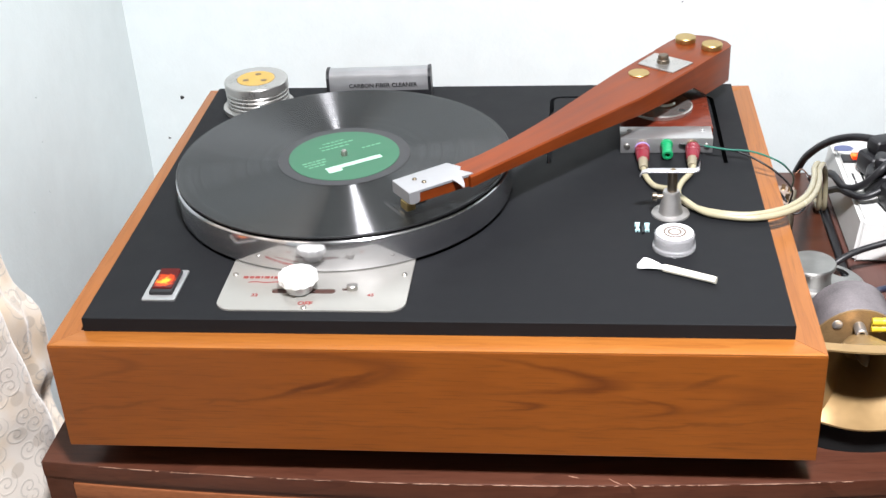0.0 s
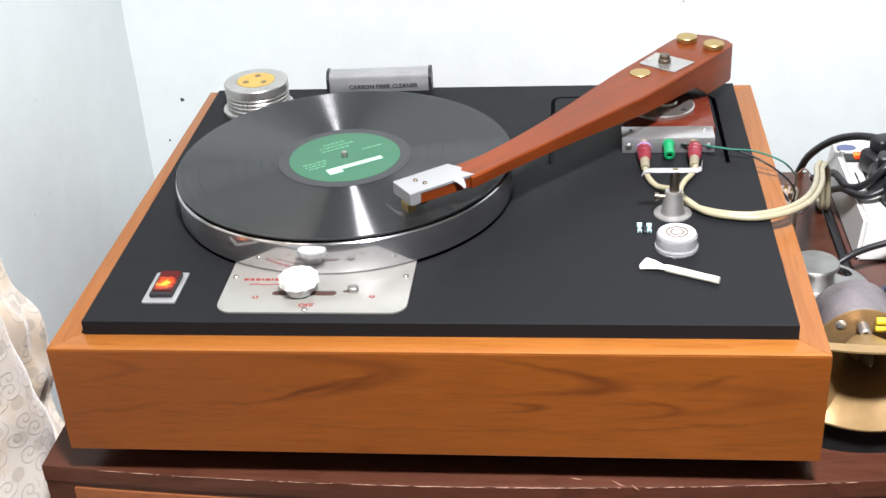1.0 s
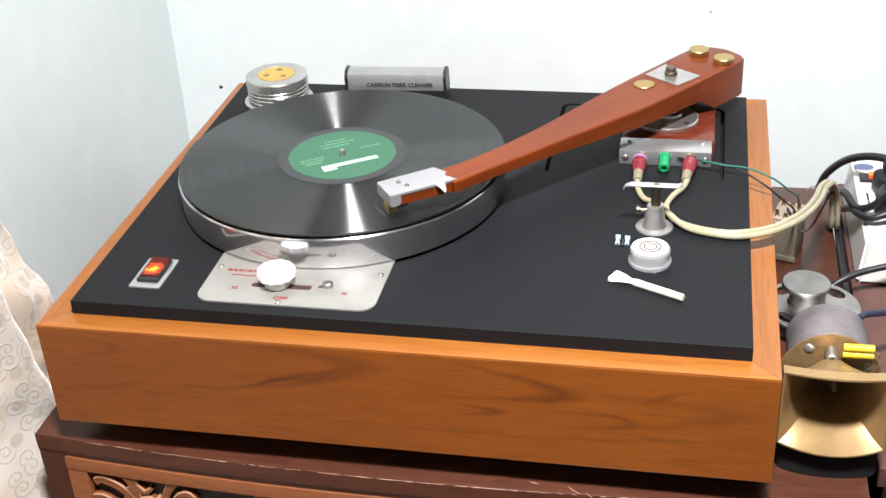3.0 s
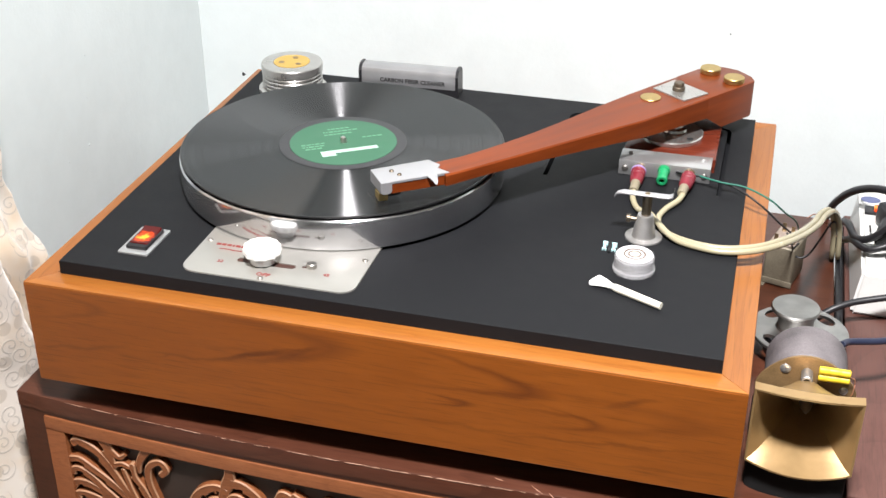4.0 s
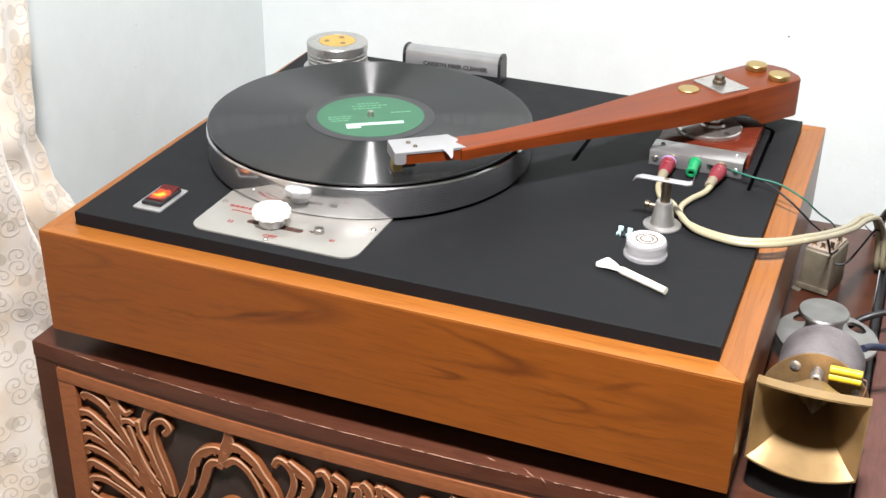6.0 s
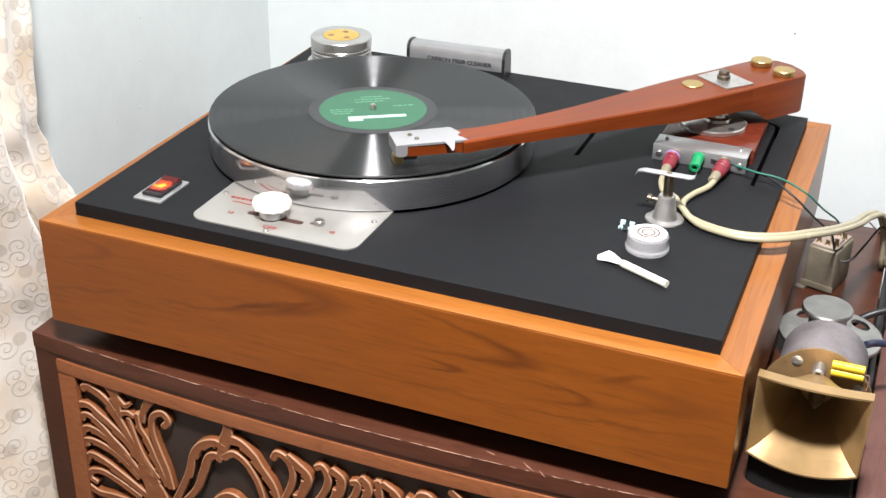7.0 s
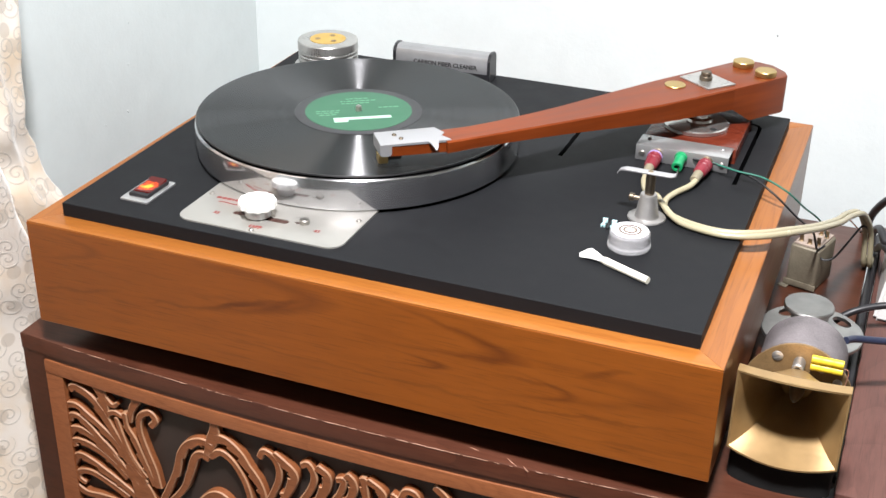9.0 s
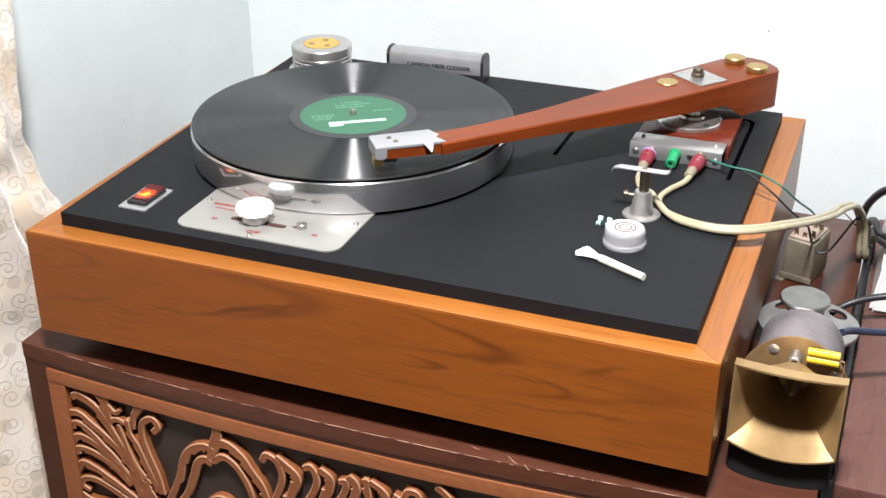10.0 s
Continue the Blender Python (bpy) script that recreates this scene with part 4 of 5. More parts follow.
def arm():
    brd = thing("tonearm", (0.496, 0.385, DZ), "hand-built wooden tonearm on a lacquered board with terminals", "tonearm")
    board = part("arm_board", prism(rounded(0.4520, 0.5400, 0.3370, 0.4320, (0.0008,) * 4, 2), DZ, 1.0140, 0.0008), M_BOARD, brd, "glossy dark red hardwood board")
    brk = part("terminal_bracket", joined(box(0.4515, 0.5375, 0.3120, 0.3380, 1.0132, 1.0154, 0.0003), box(0.4515, 0.5375, 0.3110, 0.3128, 1.0004, 1.0154, 0.0003)), M_ALU, brd, "bent aluminium terminal bracket")
    for x in (0.460, 0.529):
        slotted_screw(brk, (x, 0.329, 1.0154), 0.0022, None, M_ALU)
    for x in (0.4575, 0.5320):
        slotted_screw(brk, (x, 0.3110, 1.0072), 0.0032, TO_FRONT)
    part("socket", lathe([(0.0042, 0), (0.0058, 0), (0.0060, 0.0006), (0.0060, 0.0030), (0.0048, 0.0034), (0.0046, 0.0080), (0.0030, 0.0080), (0.0030, 0.001), (0.0042, 0)], (0.4715, 0.3110, 1.0080), 24, TO_FRONT), M_OLDBRASS, brk, "brass phono socket")
    part("ground_post", lathe([(0, 0), (0.0056, 0), (0.0058, 0.0006), (0.0058, 0.0030), (0.0049, 0.0036), (0.0049, 0.0150), (0.0052, 0.0156), (0.0052, 0.0176), (0.0046, 0.0182), (0.0026, 0.0182), (0.0024, 0.0120), (0, 0.0120)], (0.4945, 0.3110, 1.0100), 28, Matrix.Rotation(radians(102), 3, "X")), M_GREEN, brk, "green banana terminal")
    part("terminal_hole", lathe([(0, 0.0), (0.0028, 0.0), (0.0028, 0.0005), (0, 0.0005)], (0.4945, 0.2992, 1.0074), 16, TO_FRONT), M_OLDBRASS, brk)
    part("socket", lathe([(0.0042, 0), (0.0058, 0), (0.0060, 0.0006), (0.0060, 0.0030), (0.0046, 0.0034), (0.0046, 0.0080), (0.0030, 0.0080), (0.0030, 0.001), (0.0042, 0)], (0.5185, 0.3110, 1.0080), 24, TO_FRONT), M_OLDBRASS, brk)
    col = part("pivot_collar", lathe([(0, 1.0140), (0.0310, 1.0140), (0.0316, 1.0146), (0.0316, 1.0178), (0.0304, 1.0188), (0.0240, 1.0192), (0.0150, 1.0192), (0, 1.0192)], (0.4925, 0.3840, 0), 64), M_ALUP, brd, "polished round arm mount")
    for a in (200, 320, 80):
        part("mount_hole", lathe([(0, 1.0192), (0.0030, 1.0192), (0.0030, 1.0195), (0, 1.0195)], (0.4925 + 0.026 * math.cos(radians(a)), 0.384 + 0.026 * math.sin(radians(a)), 0), 16), M_INKBLACK, col)
    part("pivot_post", lathe([(0, 1.0192), (0.0130, 1.0192), (0.0122, 1.0215), (0.0085, 1.0230), (0.0080, 1.0345), (0, 1.0345)], (0.4950, 0.388, 0), 32), M_ALUP, col)
    # the arm: a tapering hardwood beam, thick at the tail, curving in to the head
    front = [(0.323, 0.1555), (0.350, 0.1845), (0.400, 0.2400), (0.452, 0.2975), (0.476, 0.3245), (0.5250, 0.3900)]
    backe = [(0.3035, 0.1765), (0.3330, 0.2060), (0.3770, 0.2660), (0.4260, 0.3450), (0.4520, 0.3860), (0.4880, 0.4385)]
    low = [1.0440, 1.0445, 1.0425, 1.0385, 1.0365, 1.0330]
    TOPZ = 1.0545
    bm = bmesh.new()
    fr, bk = spline([(x, y, z) for (x, y), z in zip(front, low)], 6), spline([(x, y, z) for (x, y), z in zip(backe, low)], 6)
    secs = []
    for f, b in zip(fr, bk):
        d = (f - b).normalized() * 0.0014
        d.z = 0
        secs.append([bm.verts.new(p) for p in ((b.x, b.y, b.z), (f.x, f.y, f.z), (f.x, f.y, TOPZ - 0.0012), (f.x - d.x, f.y - d.y, TOPZ), (b.x + d.x, b.y + d.y, TOPZ), (b.x, b.y, TOPZ - 0.0012))])
    for s, t in zip(secs, secs[1:]):
        for i in range(6):
            bm.faces.new((s[i], s[(i + 1) % 6], t[(i + 1) % 6], t[i]))
    bm.faces.new(secs[0])
    bm.faces.new(secs[-1][::-1])
    bmesh.ops.recalc_face_normals(bm, faces=bm.faces)
    # tail block with rounded back corners, deeper than the beam
    tail = prism([(0.5250, 0.3900), (0.5390, 0.4094), (0.5640, 0.4440), (0.5655, 0.4500), (0.5620, 0.4600), (0.5480, 0.4745), (0.5340, 0.4795), (0.5180, 0.4780), (0.5070, 0.4660), (0.5000, 0.4560), (0.4880, 0.4385)], 1.0175, TOPZ, 0.0010, None, None)
    for v in tail.verts:
        if v.co.z < 1.02 and (v.co.y < 0.395 or v.co.x < 0.490):
            v.co.z = 1.0330
    beam = part("arm_beam", joined(bm, tail), M_ARM, brd, "tapering reddish hardwood beam")
    cap = [(0, 0.0), (0.0098, 0.0), (0.0104, 0.0005), (0.0104, 0.0042), (0.0098, 0.0050), (0, 0.0051)]
    for x, y, sc in ((0.5205, 0.4600, 1.1), (0.5455, 0.4400, 1.1)):
        part("brass_weight", lathe([(r, h * sc) for r, h in cap], (x, y, TOPZ), 40), M_BRASS, beam, "turned brass counterweight")
    part("brass_plug", lathe([(0, 0), (0.0100, 0), (0.0102, 0.0006), (0.0098, 0.0011), (0, 0.0011)], (0.4700, 0.3760, TOPZ), 40), M_BRASS, beam, "flush brass plug")
    ax, ay = Vector((0.60, 0.80, 0)), Vector((0.80, -0.60, 0))
    c = Vector((0.4950, 0.4010, 0))
    quad = [c - ax * 0.017 - ay * 0.0190, c - ax * 0.017 + ay * 0.0220, c + ax * 0.016 + ay * 0.0240, c + ax * 0.016 - ay * 0.0210]
    part("pivot_plate", prism([(q.x, q.y) for q in quad], TOPZ, TOPZ + 0.0016, 0.0004), M_ALUP2, beam, "square aluminium pivot plate")
    part("pivot_nut", lathe([(0, 0), (0.0062, 0), (0.0062, 0.0034), (0.0058, 0.0038), (0.0050, 0.0042), (0.0050, 0.0074), (0.0045, 0.0084), (0, 0.0086)], (0.4945, 0.3995, TOPZ + 0.0016), 24, None, (12, 0.02)), M_BRONZE, beam, "knurled dull brass nut")
    # head shell, set at an angle to the arm
    hx = Vector((0.046, 0.034, 0)).normalized()
    hy = Vector((hx.y, -hx.x, 0))
    o = Vector((0.2575, 0.1470, 0))
    L, W = 0.0580, 0.0290

    def H(u, v):
        q = o + hx * u + hy * v
        return (q.x, q.y)

    shell = prism([H(0, 0.001), H(0.001, 0), H(L - 0.004, -0.001), H(L + 0.002, W * 0.42), H(L - 0.002, W * 0.6), H(L + 0.004, W), H(0.001, W), H(0, W - 0.001)], 1.0532, 1.0556, 0.0005)
    sh = part("head_shell", shell, M_SHELL, beam, "white-silver folded metal head shell")
    part("shell_nose", prism([H(0, 0.0005), H(0.0016, 0.0005), H(0.0016, W - 0.0005), H(0, W - 0.0005)], 1.0450, 1.0535), M_SHELL, sh)
    # rounded tab folded down the side at the front
    side = Matrix.Translation((o + hy * (W + 0.0004)).to_3d()) @ Matrix(((hx.x, 0, -hy.x, 0), (hx.y, 0, -hy.y, 0), (0, 1, 0, 0), (0, 0, 0, 1)))
    tab = rounded(-0.0003, 0.0098, 1.0445, 1.0552, (0.0030, 0.0030, 0.0016, 0.0010), 4)
    part("side_tab", prism(tab, 0.0, 0.0012, 0.0003, None, side), M_SHELL, sh, "rounded folded side tab")
    # finger lift: a small triangular ear bent out and down
    bm = bmesh.new()
    q = o + hx * (L - 0.017) + hy * (W - 0.001)
    rows = ((0.0, 0.0, 0.0100, 1.0556), (0.0045, 0.0016, 0.0088, 1.0552), (0.0085, 0.0036, 0.0076, 1.0532), (0.0108, 0.0048, 0.0064, 1.0512))
    secs = []
    for out, u0, u1, z in rows:
        secs.append([bm.verts.new((*(q + hx * u + hy * out).xy, zz)) for u, zz in ((u0, z - 0.0010), (u1, z - 0.0010), (u1, z), (u0, z))])
    for s1, s2 in zip(secs, secs[1:]):
        for i in range(4):
            bm.faces.new((s1[i], s1[(i + 1) % 4], s2[(i + 1) % 4], s2[i]))
    bm.faces.new(secs[0])
    bm.faces.new(secs[-1][::-1])
    bmesh.ops.recalc_face_normals(bm, faces=bm.faces)
    bmesh.ops.bevel(bm, geom=bm.edges[:], offset=0.0003, segments=1, affect="EDGES")
    part("finger_lift", bm, M_SHELL, sh)
    for u, v in ((0.016, 0.010), (0.020, 0.019)):
        x, y = H(u, v)
        slotted_screw(sh, (x, y, 1.0556), 0.0021, None, M_BRONZE)
    part("neck", prism([H(0.004, 0.004), H(L + 0.012, 0.004), H(L + 0.012, W - 0.0006), H(0.0060, W - 0.0006), H(0.004, W - 0.002)], 1.0440, 1.0531, 0.0006), M_ARM, beam)
    cart = part("cartridge", prism([H(0.003, 0.008), H(0.020, 0.008), H(0.020, 0.021), H(0.003, 0.021)], 1.0378, 1.0435, 0.0005), M_BLACK, beam, "small phono cartridge")
    part("cartridge_front", prism([H(-0.0005, 0.014), H(0.0075, 0.014), H(0.0075, 0.0245), H(-0.0005, 0.0245)], 1.0365, 1.0438, 0.0005), M_BRASS, cart, "gold cartridge body")
    x, y = H(0.004, 0.018)
    part("stylus", lathe([(0, 0), (0.0006, 0.0006), (0.0008, 0.0022), (0, 0.0024)], (x, y, 1.0343), 8), M_STEEL, cart)
    part("lead_pin", prism([H(0.0205, 0.017), H(0.0250, 0.017), H(0.0250, 0.0195), H(0.0205, 0.0195)], 1.0410, 1.0428), M_WHITE, cart)
    # phono plugs in the sockets
    for spot, way in (((0.4715, 0.3050, 1.0085), (0.0, -1.0, -0.12)), ((0.5185, 0.3040, 1.0090), (-0.10, -1.0, -0.06))):
        d = Vector(way).normalized()
        turn = d.to_track_quat("Z", "Y").to_matrix()
        prof = [(0, 0), (0.0064, 0), (0.0069, 0.0010), (0.0069, 0.0042), (0.0062, 0.0048), (0.0068, 0.0054), (0.0066, 0.0094), (0.0059, 0.0100), (0.0064, 0.0108), (0.0058, 0.0190), (0.0045, 0.0215), (0, 0.0215)]
        pl = thing("phono_plug", spot, "dark red plastic phono plug pushed into the terminal bracket", "plug", "phono plugs")
        part("grip", lathe(prof, spot, 28, turn), M_RED, pl, "ribbed red grip")
        if way[0] == 0.0:
            part("band", lathe([(0.0030, 0.0), (0.0070, 0.0004), (0.0073, 0.0010), (0.0073, 0.0030), (0.0068, 0.0034), (0.0030, 0.0)], Vector(spot) - d * 0.0006, 28, turn), M_PURPLE, pl)
        e = Vector(spot) + d * 0.0210
        part("strain_relief", lathe([(0, 0), (0.0044, 0), (0.0046, 0.0010), (0.0042, 0.0120), (0.0034, 0.0135), (0, 0.0135)], e, 20, turn), M_BOOT, pl, "beige cable boot")


M_ALUP = brushed("polished_mount", (0.66, 0.64, 0.61), 0.17, (1, 1, 1), 30, 0.10, 0.9)
M_SHELL = brushed("pale_sheet_metal", (0.46, 0.46, 0.475), 0.40, (0.05, 1, 1), 500, 0.05, 0.6)
arm()

# ---------------------------------------------------------------- loose things on the deck


def arm_rest():
    x, y = 0.4912, 0.1915
    a = thing("arm_rest", (x, y, DZ), "aluminium tonearm rest with a white cross bar on the deck", "arm rest")
    st = part("base", lathe([(0, 0), (0.0162, 0), (0.0164, 0.0006), (0.0160, 0.0016), (0.0105, 0.0022), (0.0098, 0.0040), (0.0072, 0.0210), (0.0066, 0.0225), (0, 0.0225)], (x, y, DZ), 40), M_CAST, a, "turned cone-shaped aluminium base")
    part("post", rod((x + 0.0005, y, DZ + 0.0222), 0.0042, 0.0200, 0.0003, 20), M_BRONZE, a, "dull bronze post")
    part("clamp_screw", joined(rod((x - 0.0068, y - 0.001, DZ + 0.0175), 0.0020, 0.006, 0.0003, 12, Matrix.Rotation(radians(-90), 3, "Y")), rod((x - 0.0120, y - 0.001, DZ + 0.0175), 0.0036, 0.0042, 0.0006, 16, Matrix.Rotation(radians(-90), 3, "Y"))), M_BRONZE, st)
    line = [(-0.0275, -0.0050), (-0.0255, -0.0014), (-0.0205, 0.0), (0.0185, 0.0), (0.0222, 0.0015), (0.0228, 0.0075)]
    bm = bmesh.new()
    secs = []
    for u, h in line:
        w = 0.0034 if u > -0.022 else 0.0020
        secs.append([bm.verts.new((x + u, y - 0.003 + s * w, DZ + 0.0422 + h + k)) for s, k in ((-1, 0), (1, 0), (1, 0.0018), (-1, 0.0018))])
    for p, q in zip(secs, secs[1:]):
        for i in range(4):
            bm.faces.new((p[i], p[(i + 1) % 4], q[(i + 1) % 4], q[i]))
    bm.faces.new(secs[0])
    bm.faces.new(secs[-1][::-1])
    bmesh.ops.recalc_face_normals(bm, faces=bm.faces)
    bmesh.ops.bevel(bm, geom=bm.edges[:], offset=0.0004, segments=1, affect="EDGES")
    part("cross_bar", bm, M_SHELL, a, "bent white-silver cross bar")
    part("rivet", lathe([(0, 0.0005), (0.0020, 0.0005), (0.0023, 0)], (x + 0.0005, y - 0.003, DZ + 0.0440), 14), M_OLDBRASS, a)


def bubble_level():
    x, y = 0.4905, 0.1330
    b = thing("spirit_level", (x, y, DZ), "round clear plastic spirit level with white disc", "level")
    part("core", lathe([(0, 0.0004), (0.0150, 0.0004), (0.0150, 0.0136), (0, 0.0136)], (x, y, DZ), 48), M_LEVEL, b, "milky white core")
    part("cover", lathe([(0.0154, 0.0), (0.0172, 0), (0.0177, 0.0006), (0.0177, 0.0036), (0.0172, 0.0042), (0.0168, 0.0046), (0.0166, 0.0128), (0.0158, 0.0144), (0, 0.0145), (0, 0.0139), (0.0153, 0.0139), (0.0154, 0.0)], (x, y, DZ), 48), M_CLEAR, b, "clear plastic cover with a flared foot")
    part("disc", lathe([(0, 0.0145), (0.0150, 0.0145), (0.0150, 0.0149), (0, 0.0149)], (x, y, DZ), 40), M_LEVELDISC, b, "white top disc")
    for r in (0.0085, 0.0050):
        part("ring", lathe([(r - 0.0008, 0.0149), (r + 0.0008, 0.0149), (r + 0.0008, 0.0153), (r - 0.0008, 0.0153), (r - 0.0008, 0.0149)], (x, y, DZ), 40), M_RING, b, "printed grey ring")
    part("centre", lathe([(0, 0.0149), (0.0044, 0.0149), (0.0044, 0.01505), (0, 0.01505)], (x, y, DZ), 24), M_CREAM, b)


def stylus_brush():
    tip, end = Vector((0.4625, 0.1035, 1.0032)), Vector((0.5195, 0.0765, 1.0032))
    d = (end - tip).normalized()
    s = Vector((-d.y, d.x, 0))
    b = thing("stylus_brush", (0.49, 0.09, DZ), "small cream plastic brush with white bristles on the deck", "brush")
    neck = tip + d * 0.0185
    part("handle", tube([neck, neck + d * 0.003, neck + d * 0.02, end], 0.0031, 14, 6, (0.85, 1.05, 1.0, 0.95)), M_CREAM, b, "round cream handle")
    part("ferrule", tube([neck - d * 0.004, neck - d * 0.001, neck + d * 0.002], 0.0024, 12, 4), M_WHITE, b)
    rnd = random.Random(5)
    tufts = []
    for i in range(170):
        u, h = rnd.uniform(-1, 1), rnd.uniform(-0.7, 1)
        root = neck - d * 0.002 + s * u * 0.0016 + Vector((0, 0, h * 0.0012))
        end_ = tip + d * rnd.uniform(-0.001, 0.002) + s * u * 0.0066 + Vector((0, 0, h * 0.0016 - 0.0006))
        tufts.append(tube([root, (root + end_) / 2 + Vector((0, 0, 0.0006)), end_], 0.0007, 4, 2))
    part("bristles", joined(*tufts), M_BRISTLE, b, "splayed white bristles")


def wire_clips():
    x, y = 0.4660, 0.1640
    c = thing("cartridge_clips", (x, y, DZ), "two tiny pale blue clips beside a small black screw", "clip")
    for dx, lean in ((-0.0042, 0.0006), (0.0038, -0.0004)):
        part("clip", joined(box(x + dx - 0.0011, x + dx + 0.0011, y - 0.0040, y + 0.0030, DZ, DZ + 0.0030, 0.0005), box(x + dx - 0.0022, x + dx + 0.0022, y + 0.0012 + lean, y + 0.0034 + lean, DZ + 0.0004, DZ + 0.0048, 0.0005), box(x + dx - 0.0019, x + dx - 0.0006, y - 0.0058, y - 0.0036, DZ, DZ + 0.0026, 0.0003), box(x + dx + 0.0006, x + dx + 0.0019, y - 0.0058, y - 0.0036, DZ, DZ + 0.0026, 0.0003)), M_TEAL, c)
    part("screw", rod((x + 0.0002, y - 0.0085, DZ + 0.0013), 0.0012, 0.010, 0.0002, 10, Matrix.Rotation(radians(-90), 3, "X")), M_BLACK, c)
    part("screw", rod((x - 0.0015, y + 0.0012, DZ + 0.0022), 0.0008, 0.003, 0.0002, 8, Matrix.Rotation(radians(90), 3, "Y")), M_BLACK, c)


def record_weight():
    x, y = 0.0755, 0.4260
    w = thing("record_weight", (x, y, DZ), "stacked aluminium record weight with yellow label on its top", "record weight")
    prof = [(0, 0), (0.0365, 0), (0.0372, 0.0008), (0.0372, 0.0046), (0.0332, 0.0054), (0.0330, 0.0058)]
    part("flange", lathe(prof + [(0, 0.0058)], (x, y, DZ), 64), M_ALUP2, w)
    for i in range(4):
        z = 0.0060 + i * 0.0043
        part("disc", lathe([(0, z), (0.0308, z), (0.0322, z + 0.0006), (0.0328, z + 0.0016), (0.0328, z + 0.0028), (0.0320, z + 0.0038), (0.0304, z + 0.0042), (0, z + 0.0042)], (x, y, DZ), 64), M_ALUP2, w)
    top = part("top_disc", lathe([(0, 0.0230), (0.0326, 0.0230), (0.0333, 0.0236), (0.0333, 0.0315), (0.0326, 0.0326), (0.0310, 0.0330), (0.0205, 0.0330), (0.0200, 0.0325), (0, 0.0325)], (x, y, DZ), 64), M_ALUP2, w, "polished top disc")
    lab = part("label", lathe([(0, 0.0325), (0.0196, 0.0325), (0.0196, 0.0332), (0, 0.0332)], (x, y, DZ), 40), M_YELLABEL, top, "yellow round label")
    for a in (90, 210, 330):
        part("dot", lathe([(0, 0.0332), (0.0032, 0.0332), (0.0032, 0.0334), (0, 0.0334)], (x + 0.011 * math.cos(radians(a)), y + 0.011 * math.sin(radians(a)), DZ), 16), M_OLDBRASS, lab)


def fiber_cleaner():
    c = thing("record_brush", (0.2010, 0.4600, DZ), "silver carbon fibre record brush with black ends", "brush")
    yaw = Matrix.Translation((0.2010, 0.4580, 0)) @ Matrix.Rotation(radians(3.0), 4, "Z")

    def bar(u0, u1, prof):
        bm = bmesh.new()
        a = [bm.verts.new((u0, y, z)) for y, z in prof]
        b = [bm.verts.new((u1, y, z)) for y, z in prof]
        bm.faces.new(a)
        bm.faces.new(b[::-1])
        for i in range(len(prof)):
            bm.faces.new((a[i], a[(i + 1) % len(prof)], b[(i + 1) % len(prof)], b[i]))
        bmesh.ops.recalc_face_normals(bm, faces=bm.faces)
        bmesh.ops.transform(bm, matrix=yaw, verts=bm.verts)
        return bm

    half = 0.0555
    shell = [(-0.0125, DZ + 0.0094), (-0.0118, DZ + 0.0232), (-0.0100, DZ + 0.0269), (-0.0060, DZ + 0.0297), (0.0, DZ + 0.0302), (0.0060, DZ + 0.0293), (0.0105, DZ + 0.0242), (0.0125, DZ + 0.0094)]
    ends = [(y * 1.08, z + (0.0010 if z > DZ + 0.02 else -0.0091)) for y, z in shell]
    part("cover", bar(-half + 0.003, half - 0.003, shell), M_BRUSHCOVER, c, "curved brushed aluminium cover")
    part("base", bar(-half + 0.001, half - 0.001, [(-0.0120, DZ), (-0.0120, DZ + 0.0094), (0.0120, DZ + 0.0094), (0.0120, DZ)]), M_BLACK, c)
    part("end_cap", bar(-half, -half + 0.0032, ends), M_BLACK, c, "black plastic end cap")
    part("end_cap", bar(half - 0.0032, half, ends), M_BLACK, c, "black plastic end cap")
    m = yaw @ pose(0.0045, -0.01260, DZ + 0.0154, 88.0, 0, 0)
    part("lettering", lettering("CARBON FIBER CLEANER", 0.0064, m, 0.0002), M_INKBLACK, c, "black printed words", smooth=False)


M_CARD = speckled("paper_board", (0.30, 0.24, 0.20), 0.7, 0, 0.3, 90)
M_BRUSHCOVER = brushed("worn_brushed_cover", (0.46, 0.46, 0.47), 0.36, (0.03, 1, 1), 500, 0.12, 0.8)
M_LEVEL = speckled("milky_plastic", (0.66, 0.65, 0.68), 0.12, 0, 0.10)
M_LEVEL.node_tree.nodes["Principled BSDF"].inputs["Transmission Weight"].default_value = 0.35
M_LEVELDISC = speckled("greyed_white_disc", (0.70, 0.69, 0.70), 0.3, 0, 0.06)
arm_rest()
bubble_level()
stylus_brush()
wire_clips()
record_weight()
fiber_cleaner()

# ---------------------------------------------------------------- leads


def cable(points, r):
    return solo("signal_cable", tube(points, r, 18, 10), M_CABLE, points[0], "cream twin signal cable looping over the plinth edge", "cable", "signal cables")


